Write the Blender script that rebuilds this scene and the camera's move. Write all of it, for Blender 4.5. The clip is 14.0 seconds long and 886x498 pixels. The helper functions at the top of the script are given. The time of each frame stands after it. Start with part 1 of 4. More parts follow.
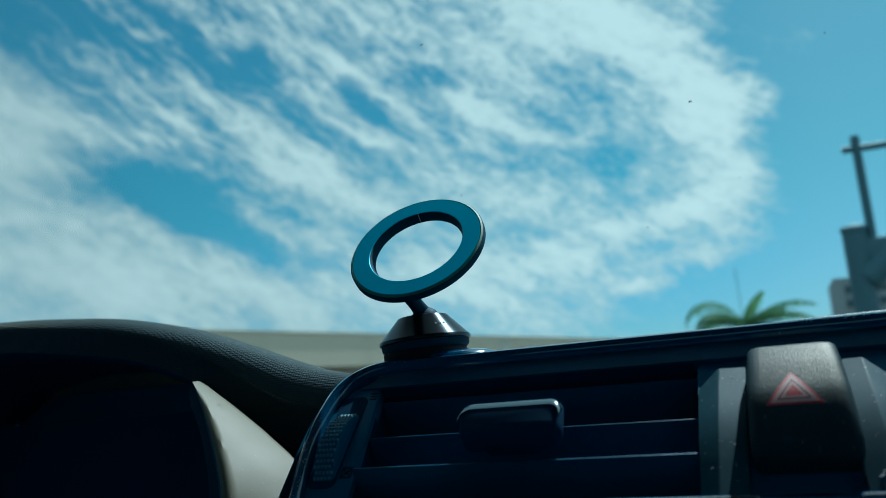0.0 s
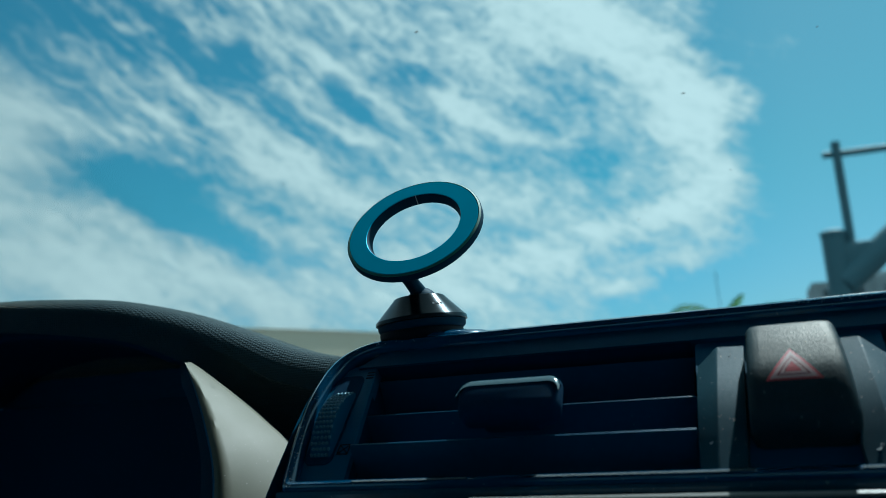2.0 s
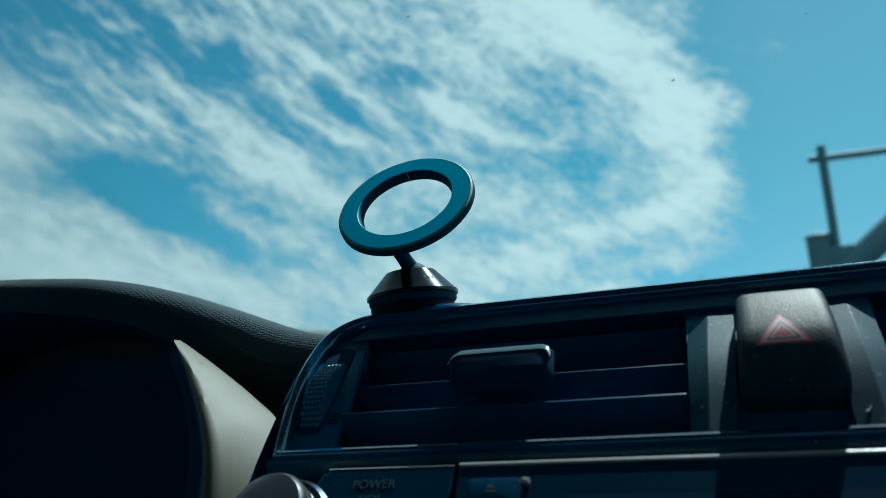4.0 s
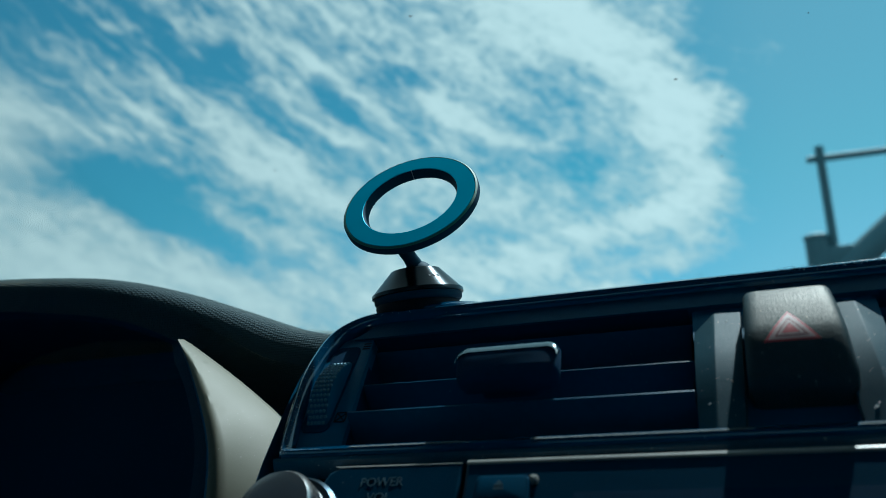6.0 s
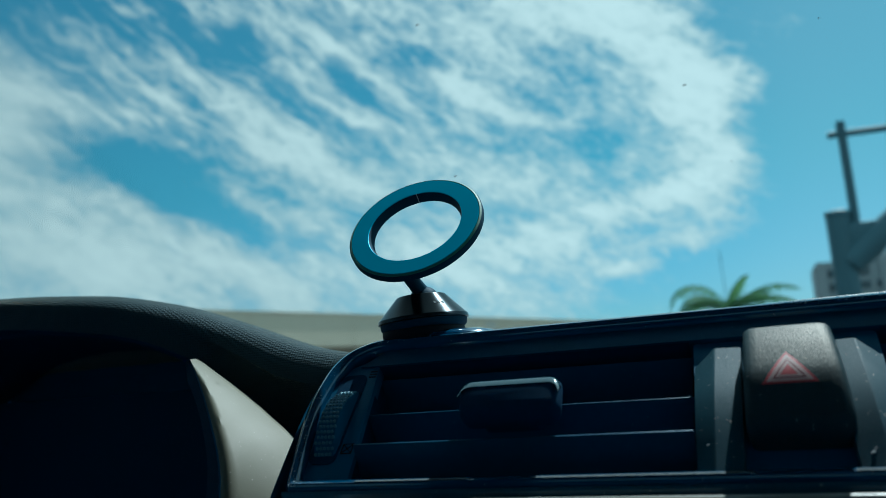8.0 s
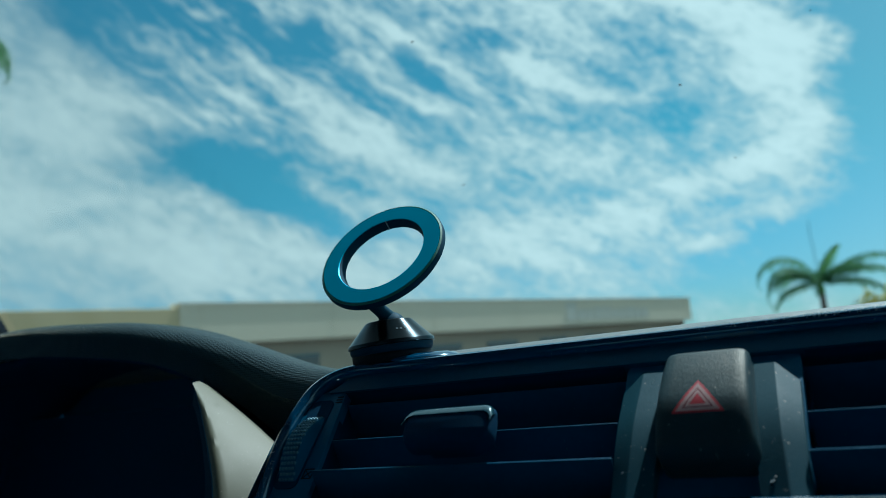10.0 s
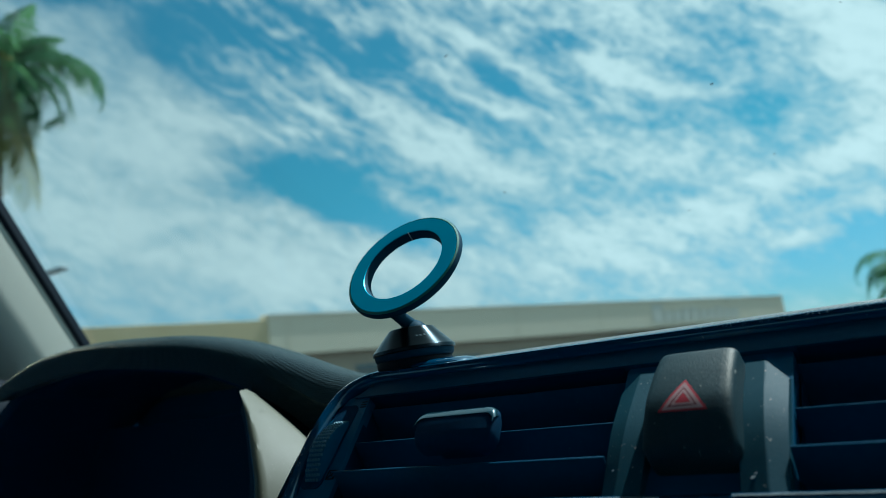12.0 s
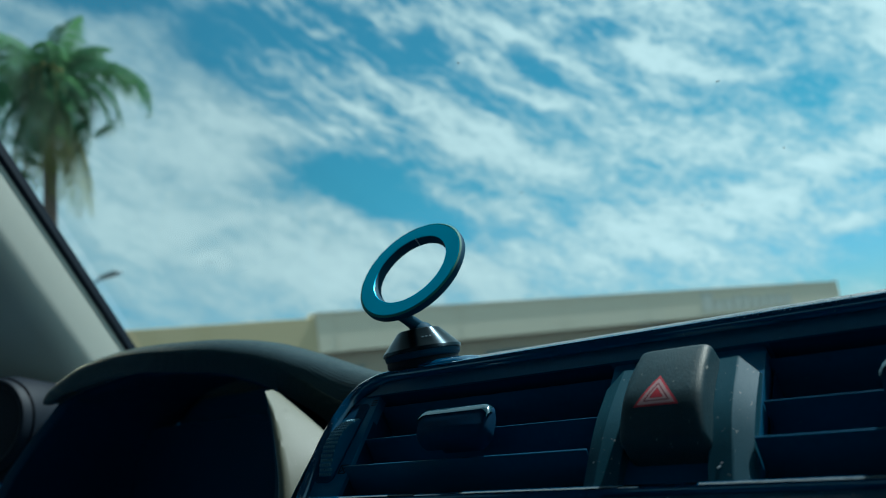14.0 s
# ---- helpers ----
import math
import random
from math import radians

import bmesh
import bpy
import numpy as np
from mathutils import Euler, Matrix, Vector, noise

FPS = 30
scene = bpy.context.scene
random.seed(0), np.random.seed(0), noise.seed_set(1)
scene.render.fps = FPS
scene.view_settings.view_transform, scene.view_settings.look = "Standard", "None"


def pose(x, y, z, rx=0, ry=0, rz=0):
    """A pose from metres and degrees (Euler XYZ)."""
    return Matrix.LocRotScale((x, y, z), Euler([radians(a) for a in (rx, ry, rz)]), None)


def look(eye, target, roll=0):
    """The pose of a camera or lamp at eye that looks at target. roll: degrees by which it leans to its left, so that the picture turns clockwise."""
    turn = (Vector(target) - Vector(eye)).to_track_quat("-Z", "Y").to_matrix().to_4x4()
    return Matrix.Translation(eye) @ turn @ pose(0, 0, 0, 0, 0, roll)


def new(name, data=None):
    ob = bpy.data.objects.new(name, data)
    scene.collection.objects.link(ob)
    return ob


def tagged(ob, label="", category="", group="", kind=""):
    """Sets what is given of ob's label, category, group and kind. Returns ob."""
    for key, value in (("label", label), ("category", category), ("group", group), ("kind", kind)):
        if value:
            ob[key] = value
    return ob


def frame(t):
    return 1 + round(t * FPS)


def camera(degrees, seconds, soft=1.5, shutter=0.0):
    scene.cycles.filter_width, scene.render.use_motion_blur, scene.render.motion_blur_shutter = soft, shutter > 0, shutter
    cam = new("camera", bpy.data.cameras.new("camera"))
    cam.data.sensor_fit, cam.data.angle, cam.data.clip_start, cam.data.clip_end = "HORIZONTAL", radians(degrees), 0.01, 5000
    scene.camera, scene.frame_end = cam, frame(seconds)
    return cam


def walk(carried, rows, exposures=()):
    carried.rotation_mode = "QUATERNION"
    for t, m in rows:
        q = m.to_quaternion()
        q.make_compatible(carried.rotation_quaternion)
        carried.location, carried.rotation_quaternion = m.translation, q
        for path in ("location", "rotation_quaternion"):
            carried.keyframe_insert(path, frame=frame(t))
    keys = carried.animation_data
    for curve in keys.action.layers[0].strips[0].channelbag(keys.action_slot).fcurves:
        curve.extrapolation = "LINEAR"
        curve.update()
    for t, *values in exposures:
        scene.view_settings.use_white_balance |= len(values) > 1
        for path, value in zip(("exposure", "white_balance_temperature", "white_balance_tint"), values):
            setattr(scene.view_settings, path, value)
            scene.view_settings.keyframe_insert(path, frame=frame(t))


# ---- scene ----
cam = camera(58.49, 14.0, soft=0.9)
cam.data.dof.use_dof = True
cam.data.dof.focus_distance = 0.325
cam.data.dof.aperture_fstop = 11.5

WALK = [
    (0, pose(0.1345, -0.3006, -0.0260, 100.94, 4.31, 23.15)),
    (0.5, pose(0.1324, -0.3006, -0.0290, 101.00, 4.15, 22.92)),
    (1, pose(0.1302, -0.3015, -0.0294, 100.98, 4.08, 22.60)),
    (1.5, pose(0.1280, -0.3025, -0.0307, 100.90, 3.94, 22.19)),
    (2, pose(0.1279, -0.3019, -0.0330, 100.78, 3.76, 21.79)),
    (2.5, pose(0.1273, -0.3016, -0.0358, 100.70, 3.62, 21.45)),
    (3, pose(0.1255, -0.3014, -0.0393, 100.72, 3.56, 21.15)),
    (3.5, pose(0.1255, -0.3008, -0.0430, 100.79, 3.49, 20.91)),
    (6, pose(0.1226, -0.3017, -0.0445, 100.87, 3.64, 20.77)),
    (6.5, pose(0.1226, -0.3036, -0.0366, 100.60, 3.71, 20.87)),
    (7, pose(0.1233, -0.3047, -0.0320, 100.25, 3.82, 20.99)),
    (7.5, pose(0.1241, -0.3056, -0.0298, 99.81, 3.85, 21.31)),
    (10, pose(0.1827, -0.2977, -0.0152, 98.89, 5.72, 28.05)),
    (10.5, pose(0.1875, -0.2965, -0.0176, 99.09, 6.01, 29.70)),
    (11, pose(0.1976, -0.2967, -0.0156, 99.43, 6.34, 31.38)),
    (11.5, pose(0.2087, -0.2951, -0.0169, 99.73, 6.52, 32.91)),
    (12, pose(0.2137, -0.2951, -0.0190, 99.98, 6.67, 34.16)),
    (12.5, pose(0.2189, -0.2956, -0.0166, 100.19, 6.97, 35.17)),
    (13, pose(0.2252, -0.2969, -0.0158, 100.28, 7.29, 35.97)),
    (13.5, pose(0.2319, -0.2984, -0.0189, 100.22, 7.49, 36.75)),
    (14, pose(0.2403, -0.2992, -0.0198, 100.02, 7.67, 37.64)),
]
walk(cam, WALK, [(0, 0.65, 4640, -3), (1, 0.65, 4640, -3), (2.5, 0.66, 4700, -2), (7.5, 0.68, 4700, -2), (10, 0.73, 4700, -2), (14, 0.80, 4700, -2)])

# ---- daylight ----
SUN_AZ, SUN_EL = 22.0, 56.0  # degrees to the right of straight ahead, and up


def node_maths(nt):
    """Small helpers that add nodes to a tree."""
    def put(kind, **kw):
        n = nt.nodes.new(kind)
        for k, v in kw.items():
            setattr(n, k, v)
        return n

    def plug(n, i, v):
        if isinstance(v, (int, float, tuple)):
            n.inputs[i].default_value = v
        else:
            nt.links.new(v, n.inputs[i])

    def m(op, a, b=None, clamp=False):
        n = put("ShaderNodeMath", operation=op, use_clamp=clamp)
        plug(n, 0, a)
        if b is not None:
            plug(n, 1, b)
        return n.outputs[0]

    def smooth(v, lo, hi, to_lo=0.0, to_hi=1.0):
        n = put("ShaderNodeMapRange", interpolation_type="SMOOTHSTEP")
        for i, x in enumerate((v, lo, hi, to_lo, to_hi)):
            plug(n, i, x)
        return n.outputs[0]

    def noise_at(vec, scale, detail=4.0, rough=0.55, distort=0.0):
        n = put("ShaderNodeTexNoise")
        plug(n, "Vector", vec)
        n.inputs["Scale"].default_value = scale
        n.inputs["Detail"].default_value = detail
        n.inputs["Roughness"].default_value = rough
        n.inputs["Distortion"].default_value = distort
        return n.outputs["Fac"]

    def mapped(vec, loc=(0, 0, 0), rot=(0, 0, 0), scale=(1, 1, 1), kind="TEXTURE"):
        n = put("ShaderNodeMapping", vector_type=kind)
        plug(n, 0, vec)
        n.inputs[1].default_value, n.inputs[2].default_value, n.inputs[3].default_value = loc, rot, scale
        return n.outputs[0]

    def mix(fac, a, b, blend="MIX"):
        n = put("ShaderNodeMix", data_type="RGBA", blend_type=blend)
        plug(n, 0, fac), plug(n, 6, a), plug(n, 7, b)
        return n.outputs[2]

    return put, plug, m, smooth, noise_at, mapped, mix


def build_sky():
    world = bpy.data.worlds.new("sky")
    scene.world = world
    world.use_nodes = True
    nt = world.node_tree
    nt.nodes.clear()
    put, plug, m, smooth, noise_at, mapped, mix = node_maths(nt)
    sky = put("ShaderNodeTexSky", sky_type="NISHITA", sun_disc=False)
    sky.sun_elevation, sky.sun_rotation = radians(SUN_EL), radians(SUN_AZ)
    sky.air_density, sky.dust_density, sky.ozone_density = 1.0, 0.6, 2.0
    # bearing and height of each direction, in degrees
    way = put("ShaderNodeTexCoord").outputs["Generated"]
    sep = put("ShaderNodeSeparateXYZ")
    plug(sep, 0, way)
    az = m("MULTIPLY", m("ARCTAN2", sep.outputs[0], sep.outputs[1]), 57.2958)
    el = m("MULTIPLY", m("ARCSINE", sep.outputs[2]), 57.2958)
    tint = mix(smooth(el, 1.0, 16.0), (0.60, 0.85, 0.84, 1), (0.48, 0.97, 0.725, 1))
    tinted = mix(1.0, sky.outputs[0], tint, "MULTIPLY")
    both = put("ShaderNodeCombineXYZ")
    plug(both, 0, az), plug(both, 1, el)
    p = both.outputs[0]
    warp = put("ShaderNodeTexNoise")
    plug(warp, "Vector", p)
    warp.inputs["Scale"].default_value, warp.inputs["Detail"].default_value = 0.3, 4.0
    shift = put("ShaderNodeVectorMath", operation="MULTIPLY_ADD")
    plug(shift, 0, warp.outputs["Color"]), plug(shift, 1, (1.8, 1.8, 0.0)), plug(shift, 2, p)
    centred = put("ShaderNodeVectorMath", operation="SUBTRACT")
    plug(centred, 0, shift.outputs[0]), plug(centred, 1, (0.9, 0.9, 0.0))
    q = centred.outputs[0]
    # each patch: bearing, height, half sizes, lean (all in degrees), weight
    open_blue = [
        (-42.2, 15.7, 4.9, 1.7, -8, -0.95), (-39, 13.4, 5.1, 1.3, -24, -0.8), (-33.5, 10.5, 3.2, 1.1, -8, -0.45), (-36.1, 24.1, 2.4, 1.9, -30, -0.5),
        (-31.9, 20.7, 3.8, 0.8, -36, -0.4), (-27.6, 21.9, 2.5, 0.9, -38, -0.5), (-22.5, 23, 2.8, 1.3, -22, -0.3), (-24.5, 19.5, 2.8, 0.7, -30, -0.25),
        (-46.5, 26.9, 7.7, 2.4, -12, -0.36), (-52.2, 26.5, 3.2, 2, 0, -0.36), (-44.4, 19.5, 4, 1, -25, -0.1), (-9.4, 15.8, 2.4, 1.2, 8, -0.4),
        (-10.3, 20.1, 1.8, 1.6, 0, -0.25), (-14.8, 16.1, 2.8, 0.6, -12, -0.2), (-49.7, 23.8, 3.2, 1.6, -20, -0.3),
    ]
    clear_side = [
        (12.7, 16.5, 10.5, 35.5, -5, -1.4), (0.3, 6, 10.9, 3, 9, -1), (1.7, 23.7, 3, 4.3, -25, -0.6), (3.6, 12.1, 2.8, 7.9, 0, -0.5),
        (-58.5, 17, 7.5, 8, 0, 0.35), (-60, 29, 6, 1.8, -5, -0.8), (-52.5, 12.2, 3, 0.9, 0, -0.3), (-42.5, 23.5, 9.5, 6.5, -20, -0.28),
    ]
    streaks = [
        (-32.2, 17.3, 8.1, 1.7, -33, 0.7), (-43.3, 21.6, 5.7, 0.6, -33, 0.35), (-51.8, 19.1, 3.8, 4, 0, 0.3), (-47.8, 11.5, 10.9, 3, -9, 0.5),
        (-34.4, 8.1, 21.1, 2.8, -2, 0.4), (-27.4, 27.1, 4, 0.6, -38, 0.45), (-28.4, 23.9, 3.6, 0.6, -36, 0.5), (-27.9, 19.6, 4, 0.5, -30, 0.4),
        (-36.6, 26.1, 1.4, 0.7, -20, 0.35), (-19.2, 20.5, 4, 0.9, -25, 0.4), (-14.5, 18.2, 3.6, 0.6, -16, 0.35),
        (-42.0, 21.2, 3.0, 0.45, -38, 0.4), (-39.3, 22.2, 3.4, 0.6, -40, 0.4), (-45.5, 19.4, 4.6, 1.0, -8, 0.4), (-43, 26.2, 2.6, 0.6, 15, 0.35),
    ]
    banks = [
        (-17.08, 23.88, 5.7, 2.4, -25, 0.3),
        (-11.8, 26.8, 5.7, 3, -18, 0.7), (-5.4, 23, 5.7, 2.4, -36, 0.7), (-2.2, 18, 3.6, 3.2, 10, 0.7), (-1.8, 13.1, 3, 2.6, 0, 0.7),
        (-6.4, 11.6, 4, 1.2, 10, 0.5), (-13.1, 10.2, 4, 1.7, 12, 0.5), (-17.4, 14.5, 6.5, 1.8, -10, 0.3), (-20, 9, 6.9, 2.4, 0, 0.3),
        (-8.1, 7.1, 2.2, 0.8, 0, 0.4), (-2.8, 8.5, 5.3, 0.7, 0, 0.3), (1.9, 18.1, 1.4, 0.8, 30, 0.35),
    ]
    total = m("ADD", 0.56, smooth(el, 33.0, 45.0, 0.0, 0.25))
    for a, e, sa, sb, lean, weight in open_blue + clear_side + streaks + banks:
        v = mapped(q, (a, e, 0), (0, 0, radians(lean)), (sa, sb, 1))
        size = put("ShaderNodeVectorMath", operation="LENGTH")
        plug(size, 0, v)
        total = m("ADD", total, smooth(size.outputs["Value"], 0.2, 1.4, weight, 0.0))
    # wind-drawn streaks, small puffs and ripples; the far left is a smooth veil
    ragged = smooth(az, -53.0, -40.0, 0.5, 1.0)
    streak = noise_at(mapped(q, (0, 0, 0), (0, 0, radians(-34)), (2.6, 0.85, 1)), 0.42, 9.0, 0.62, 0.2)
    puff = noise_at(mapped(q, (3, 5, 0), (0, 0, radians(-24)), (1.5, 0.75, 1)), 0.95, 8.0, 0.66, 0.25)
    ripple = noise_at(mapped(q, (7, 2, 0), (0, 0, radians(-14)), (1.5, 0.6, 1)), 1.9, 5.0, 0.55, 0.0)
    rough = m("ADD", m("MULTIPLY", m("SUBTRACT", streak, 0.5), 1.95), m("MULTIPLY", m("SUBTRACT", puff, 0.5), 1.5))
    rough = m("ADD", rough, m("MULTIPLY", m("SUBTRACT", ripple, 0.5), smooth(az, -32.0, -18.0, 0.45, 0.9)))
    total = m("ADD", total, m("MULTIPLY", rough, ragged))
    # fine curling filaments over the high left
    curl = noise_at(mapped(q, (11, 4, 0), (0, 0, radians(-36)), (3.0, 0.75, 1)), 0.5, 2.0, 0.5, 0.3)
    thread = smooth(m("ABSOLUTE", m("SUBTRACT", curl, 0.5)), 0.0, 0.09, 0.24, -0.06)
    total = m("ADD", total, m("MULTIPLY", m("MULTIPLY", thread, smooth(az, -54.0, -46.0)), m("MULTIPLY", smooth(el, 14.0, 20.0), smooth(az, -26.0, -12.0, 1.0, 0.35))))
    cover = smooth(total, -0.04, 1.12, smooth(az, -8.0, 6.0, 0.04, 0.2), 1.0)
    cover = m("MULTIPLY", cover, smooth(el, -2.0, 6.0, 0.6, 0.95))
    cloud = mix(smooth(total, 0.55, 1.5), (6.8, 7.3, 5.95, 1), (9.0, 9.15, 7.3, 1))
    # clouds nearer the sun glow more
    glow = smooth(az, -52.0, -5.0, 0.88, 1.06)
    shade = put("ShaderNodeCombineXYZ")
    plug(shade, 0, glow), plug(shade, 1, glow), plug(shade, 2, glow)
    cloud = mix(1.0, cloud, shade.outputs[0], "MULTIPLY")
    bg = put("ShaderNodeBackground")
    plug(bg, 0, mix(cover, tinted, cloud)), plug(bg, 1, 0.0506)
    plug(put("ShaderNodeOutputWorld"), 0, bg.outputs[0])


build_sky()
sun = new("sun", bpy.data.lights.new("sun", "SUN"))
sun.data.energy, sun.data.angle, sun.data.color = 4.2, radians(0.53), (1.0, 0.88, 0.68)
sun_way = Vector((math.sin(radians(SUN_AZ)) * math.cos(radians(SUN_EL)), math.cos(radians(SUN_AZ)) * math.cos(radians(SUN_EL)), math.sin(radians(SUN_EL))))
sun.matrix_world = look(sun_way * 20, (0, 0, 0))


# ---- materials ----
def surface(name, base, rough=0.5, metal=0.0, vary=0.15, grain=400.0, bump=0.05, patch=18.0, spec=0.5, coat=0.0, dust=0.0, rough_vary=0.1, stretch=(1, 1, 1), cells=False, tint=(1, 1, 1), leaf=0.0):
    """A surface with grain and patches at real size: base colour, roughness, variation, fine relief and specks of dust."""
    mt = bpy.data.materials.new(name)
    mt.use_nodes = True
    nt = mt.node_tree
    put, plug, m, smooth, noise_at, mapped, mix = node_maths(nt)
    bsdf = nt.nodes["Principled BSDF"]
    co = mapped(put("ShaderNodeTexCoord").outputs["Object"], scale=stretch, kind="POINT")
    fine, wide = noise_at(co, grain, 3.0), noise_at(co, patch, 5.0, 0.6, 0.4)
    dark, light = tuple(c * (1 - vary) for c in base) + (1,), tuple(min(1, c * (1 + vary)) for c in base) + (1,)
    colour = mix(m("ADD", m("MULTIPLY", fine, 0.5), m("MULTIPLY", wide, 0.5)), dark, light)
    if dust:
        motes = noise_at(co, 900.0, 2.0, 0.6)
        colour = mix(m("MULTIPLY", smooth(motes, 0.70, 0.76), dust), colour, (0.42, 0.40, 0.36, 1))
    plug(bsdf, "Base Color", colour)
    plug(bsdf, "Roughness", m("ADD", rough - rough_vary / 2, m("MULTIPLY", wide, rough_vary), True))
    bsdf.inputs["Metallic"].default_value = metal
    bsdf.inputs["Specular IOR Level"].default_value = spec
    bsdf.inputs["Specular Tint"].default_value = (*tint, 1)
    bsdf.inputs["Coat Weight"].default_value = coat
    bsdf.inputs["Coat Roughness"].default_value = 0.08
    if leaf:
        glow, both = put("ShaderNodeBsdfTranslucent"), put("ShaderNodeMixShader")
        plug(glow, 0, mix(0.5, colour, (0.11, 0.20, 0.05, 1)))
        plug(both, 0, leaf), plug(both, 1, bsdf.outputs[0]), plug(both, 2, glow.outputs[0])
        plug(nt.nodes["Material Output"], 0, both.outputs[0])
    if bump:
        n = put("ShaderNodeBump")
        n.inputs["Strength"].default_value, n.inputs["Distance"].default_value = bump, 0.001
        height = fine
        if cells:
            vor = put("ShaderNodeTexVoronoi", feature="F1")
            plug(vor, "Vector", co)
            vor.inputs["Scale"].default_value = grain
            vor.inputs["Randomness"].default_value = 0.15
            height = vor.outputs["Distance"]
        plug(n, "Height", height)
        plug(bsdf, "Normal", n.outputs[0])
    return mt


GLOSS_BLACK = surface("piano black plastic", (0.0055, 0.038, 0.090), 0.16, tint=(0.3, 0.7, 1.0), vary=0.3, bump=0.01, coat=0.9, dust=0.35)
MATTE_BLACK = surface("matte black plastic", (0.010, 0.068, 0.140), 0.5, tint=(0.3, 0.7, 1.0), spec=0.3, vary=0.3, grain=1500, bump=0.12, dust=0.12)
DEEP_BLACK = surface("unlit black plastic", (0.010, 0.064, 0.130), 0.7, tint=(0.3, 0.7, 1.0), spec=0.25, vary=0.3, bump=0.05)
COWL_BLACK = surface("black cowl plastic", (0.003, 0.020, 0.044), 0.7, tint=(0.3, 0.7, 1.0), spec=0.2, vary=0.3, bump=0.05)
SOFT_BLACK = surface("soft black switch plastic", (0.016, 0.038, 0.050), 0.5, tint=(1.0, 0.78, 0.5), spec=0.17, vary=0.5, grain=2400, bump=0.2, dust=0.5, patch=150, stretch=(1, 0.35, 0.35))
BEZEL = surface("dusty charcoal plastic", (0.008, 0.049, 0.074), 0.55, tint=(0.9, 0.95, 1.0), spec=0.16, vary=0.25, grain=2000, bump=0.15, dust=0.8)
PAD = surface("grained dashboard skin", (0.105, 0.118, 0.118), 0.4, spec=0.45, vary=0.15, grain=1100, bump=0.35, dust=0.1, cells=True)
HOOD_SKIN = surface("grained hood skin", (0.024, 0.041, 0.049), 0.6, tint=(0.5, 0.8, 1.0), spec=0.12, vary=0.1, grain=800, bump=0.6, dust=0.1, cells=True)
for slot, value in (("Sheen Weight", 0.5), ("Sheen Roughness", 0.22), ("Sheen Tint", (1.0, 0.88, 0.62, 1))):
    HOOD_SKIN.node_tree.nodes["Principled BSDF"].inputs[slot].default_value = value
SILVER = surface("satin grey trim paint", (0.077, 0.080, 0.052), 0.6, metal=0.0, vary=0.2, grain=2500, bump=0.12, patch=60, dust=0.5)
CHROME = surface("satin chrome", (0.55, 0.56, 0.57), 0.24, metal=1.0, vary=0.12, bump=0.03)
GUNMETAL = surface("brushed gunmetal", (0.026, 0.042, 0.058), 0.36, metal=1.0, vary=0.2, grain=800, bump=0.05, stretch=(1, 1, 8))
MOUNT_BLACK = surface("anodised black metal", (0.012, 0.040, 0.070), 0.6, metal=0.0, spec=0.08, tint=(0.5, 0.8, 1.0), vary=0.2, bump=0.03)
RING_FACE = surface("satin blue green metal face", (0.006, 0.36, 0.58), 0.36, metal=0.35, vary=0.06, grain=1600, bump=0.03)
RING_EDGE = surface("pale green bevel", (0.05, 0.17, 0.13), 0.6, metal=0.0, spec=0.25, vary=0.05, bump=0.0)
PILLAR_TRIM = surface("light grey pillar trim", (0.34, 0.345, 0.30), 0.7, vary=0.06, grain=900, bump=0.2)
LINER = surface("grey woven headliner", (0.24, 0.255, 0.27), 0.9, vary=0.12, grain=700, bump=0.4)
# blue chosen for unseen cabin surfaces so they bounce blue fill onto the dashboard
BOUNCE_CLOTH = surface("blue bounce cloth", (0.05, 0.155, 0.31), 0.9, vary=0.25, grain=500, bump=0.4)
BOUNCE_CARPET = surface("blue bounce carpet", (0.03, 0.09, 0.18), 0.95, vary=0.3, grain=500, bump=0.6)
PRINT = surface("pale grey printed lettering", (0.36, 0.40, 0.42), 0.5, vary=0.05, bump=0.0)
PRINT_DIM = surface("dim grey printed lettering", (0.040, 0.085, 0.115), 0.5, vary=0.05, bump=0.0)
MARK_GREY = surface("worn grey mark", (0.022, 0.045, 0.060), 0.6, vary=0.1, bump=0.0, spec=0.1)
HAZ_RED = surface("red hazard print", (0.32, 0.014, 0.03), 0.45, vary=0.12, grain=2500, bump=0.05)
HAZ_GAP = surface("dark red hazard print", (0.13, 0.016, 0.026), 0.5, vary=0.12, grain=2500, bump=0.05)
HAZ_WHITE = surface("worn white hazard print", (0.33, 0.21, 0.21), 0.45, vary=0.12, grain=2500, bump=0.05)
GAUGE = surface("black gauge face", (0.003, 0.006, 0.012), 0.6, spec=0.15, vary=0.2, bump=0.02)
SPECK = surface("dried dirt", (0.10, 0.09, 0.08), 0.9, vary=0.3, grain=3000, bump=0.3)
STUCCO = surface("beige painted stucco", (0.71, 0.63, 0.48), 0.85, vary=0.05, grain=9.0, bump=0.2, patch=0.6)
STUCCO_WARM = surface("ochre painted stucco", (0.58, 0.47, 0.27), 0.85, vary=0.06, grain=9.0, bump=0.2, patch=0.6)
RECESS = surface("brown shopfront", (0.38, 0.32, 0.23), 0.7, vary=0.2, grain=6.0, bump=0.1, patch=0.5)
SHOP_GLASS = surface("dark shop glazing", (0.10, 0.11, 0.11), 0.12, vary=0.2, bump=0.0, patch=0.4)
SIGN_GREY = surface("faded grey sign letters", (0.60, 0.575, 0.50), 0.7, vary=0.12, bump=0.05, patch=2.0)
CONCRETE = surface("grey painted steel", (0.075, 0.155, 0.195), 0.6, vary=0.15, grain=30.0, bump=0.15, patch=1.2)
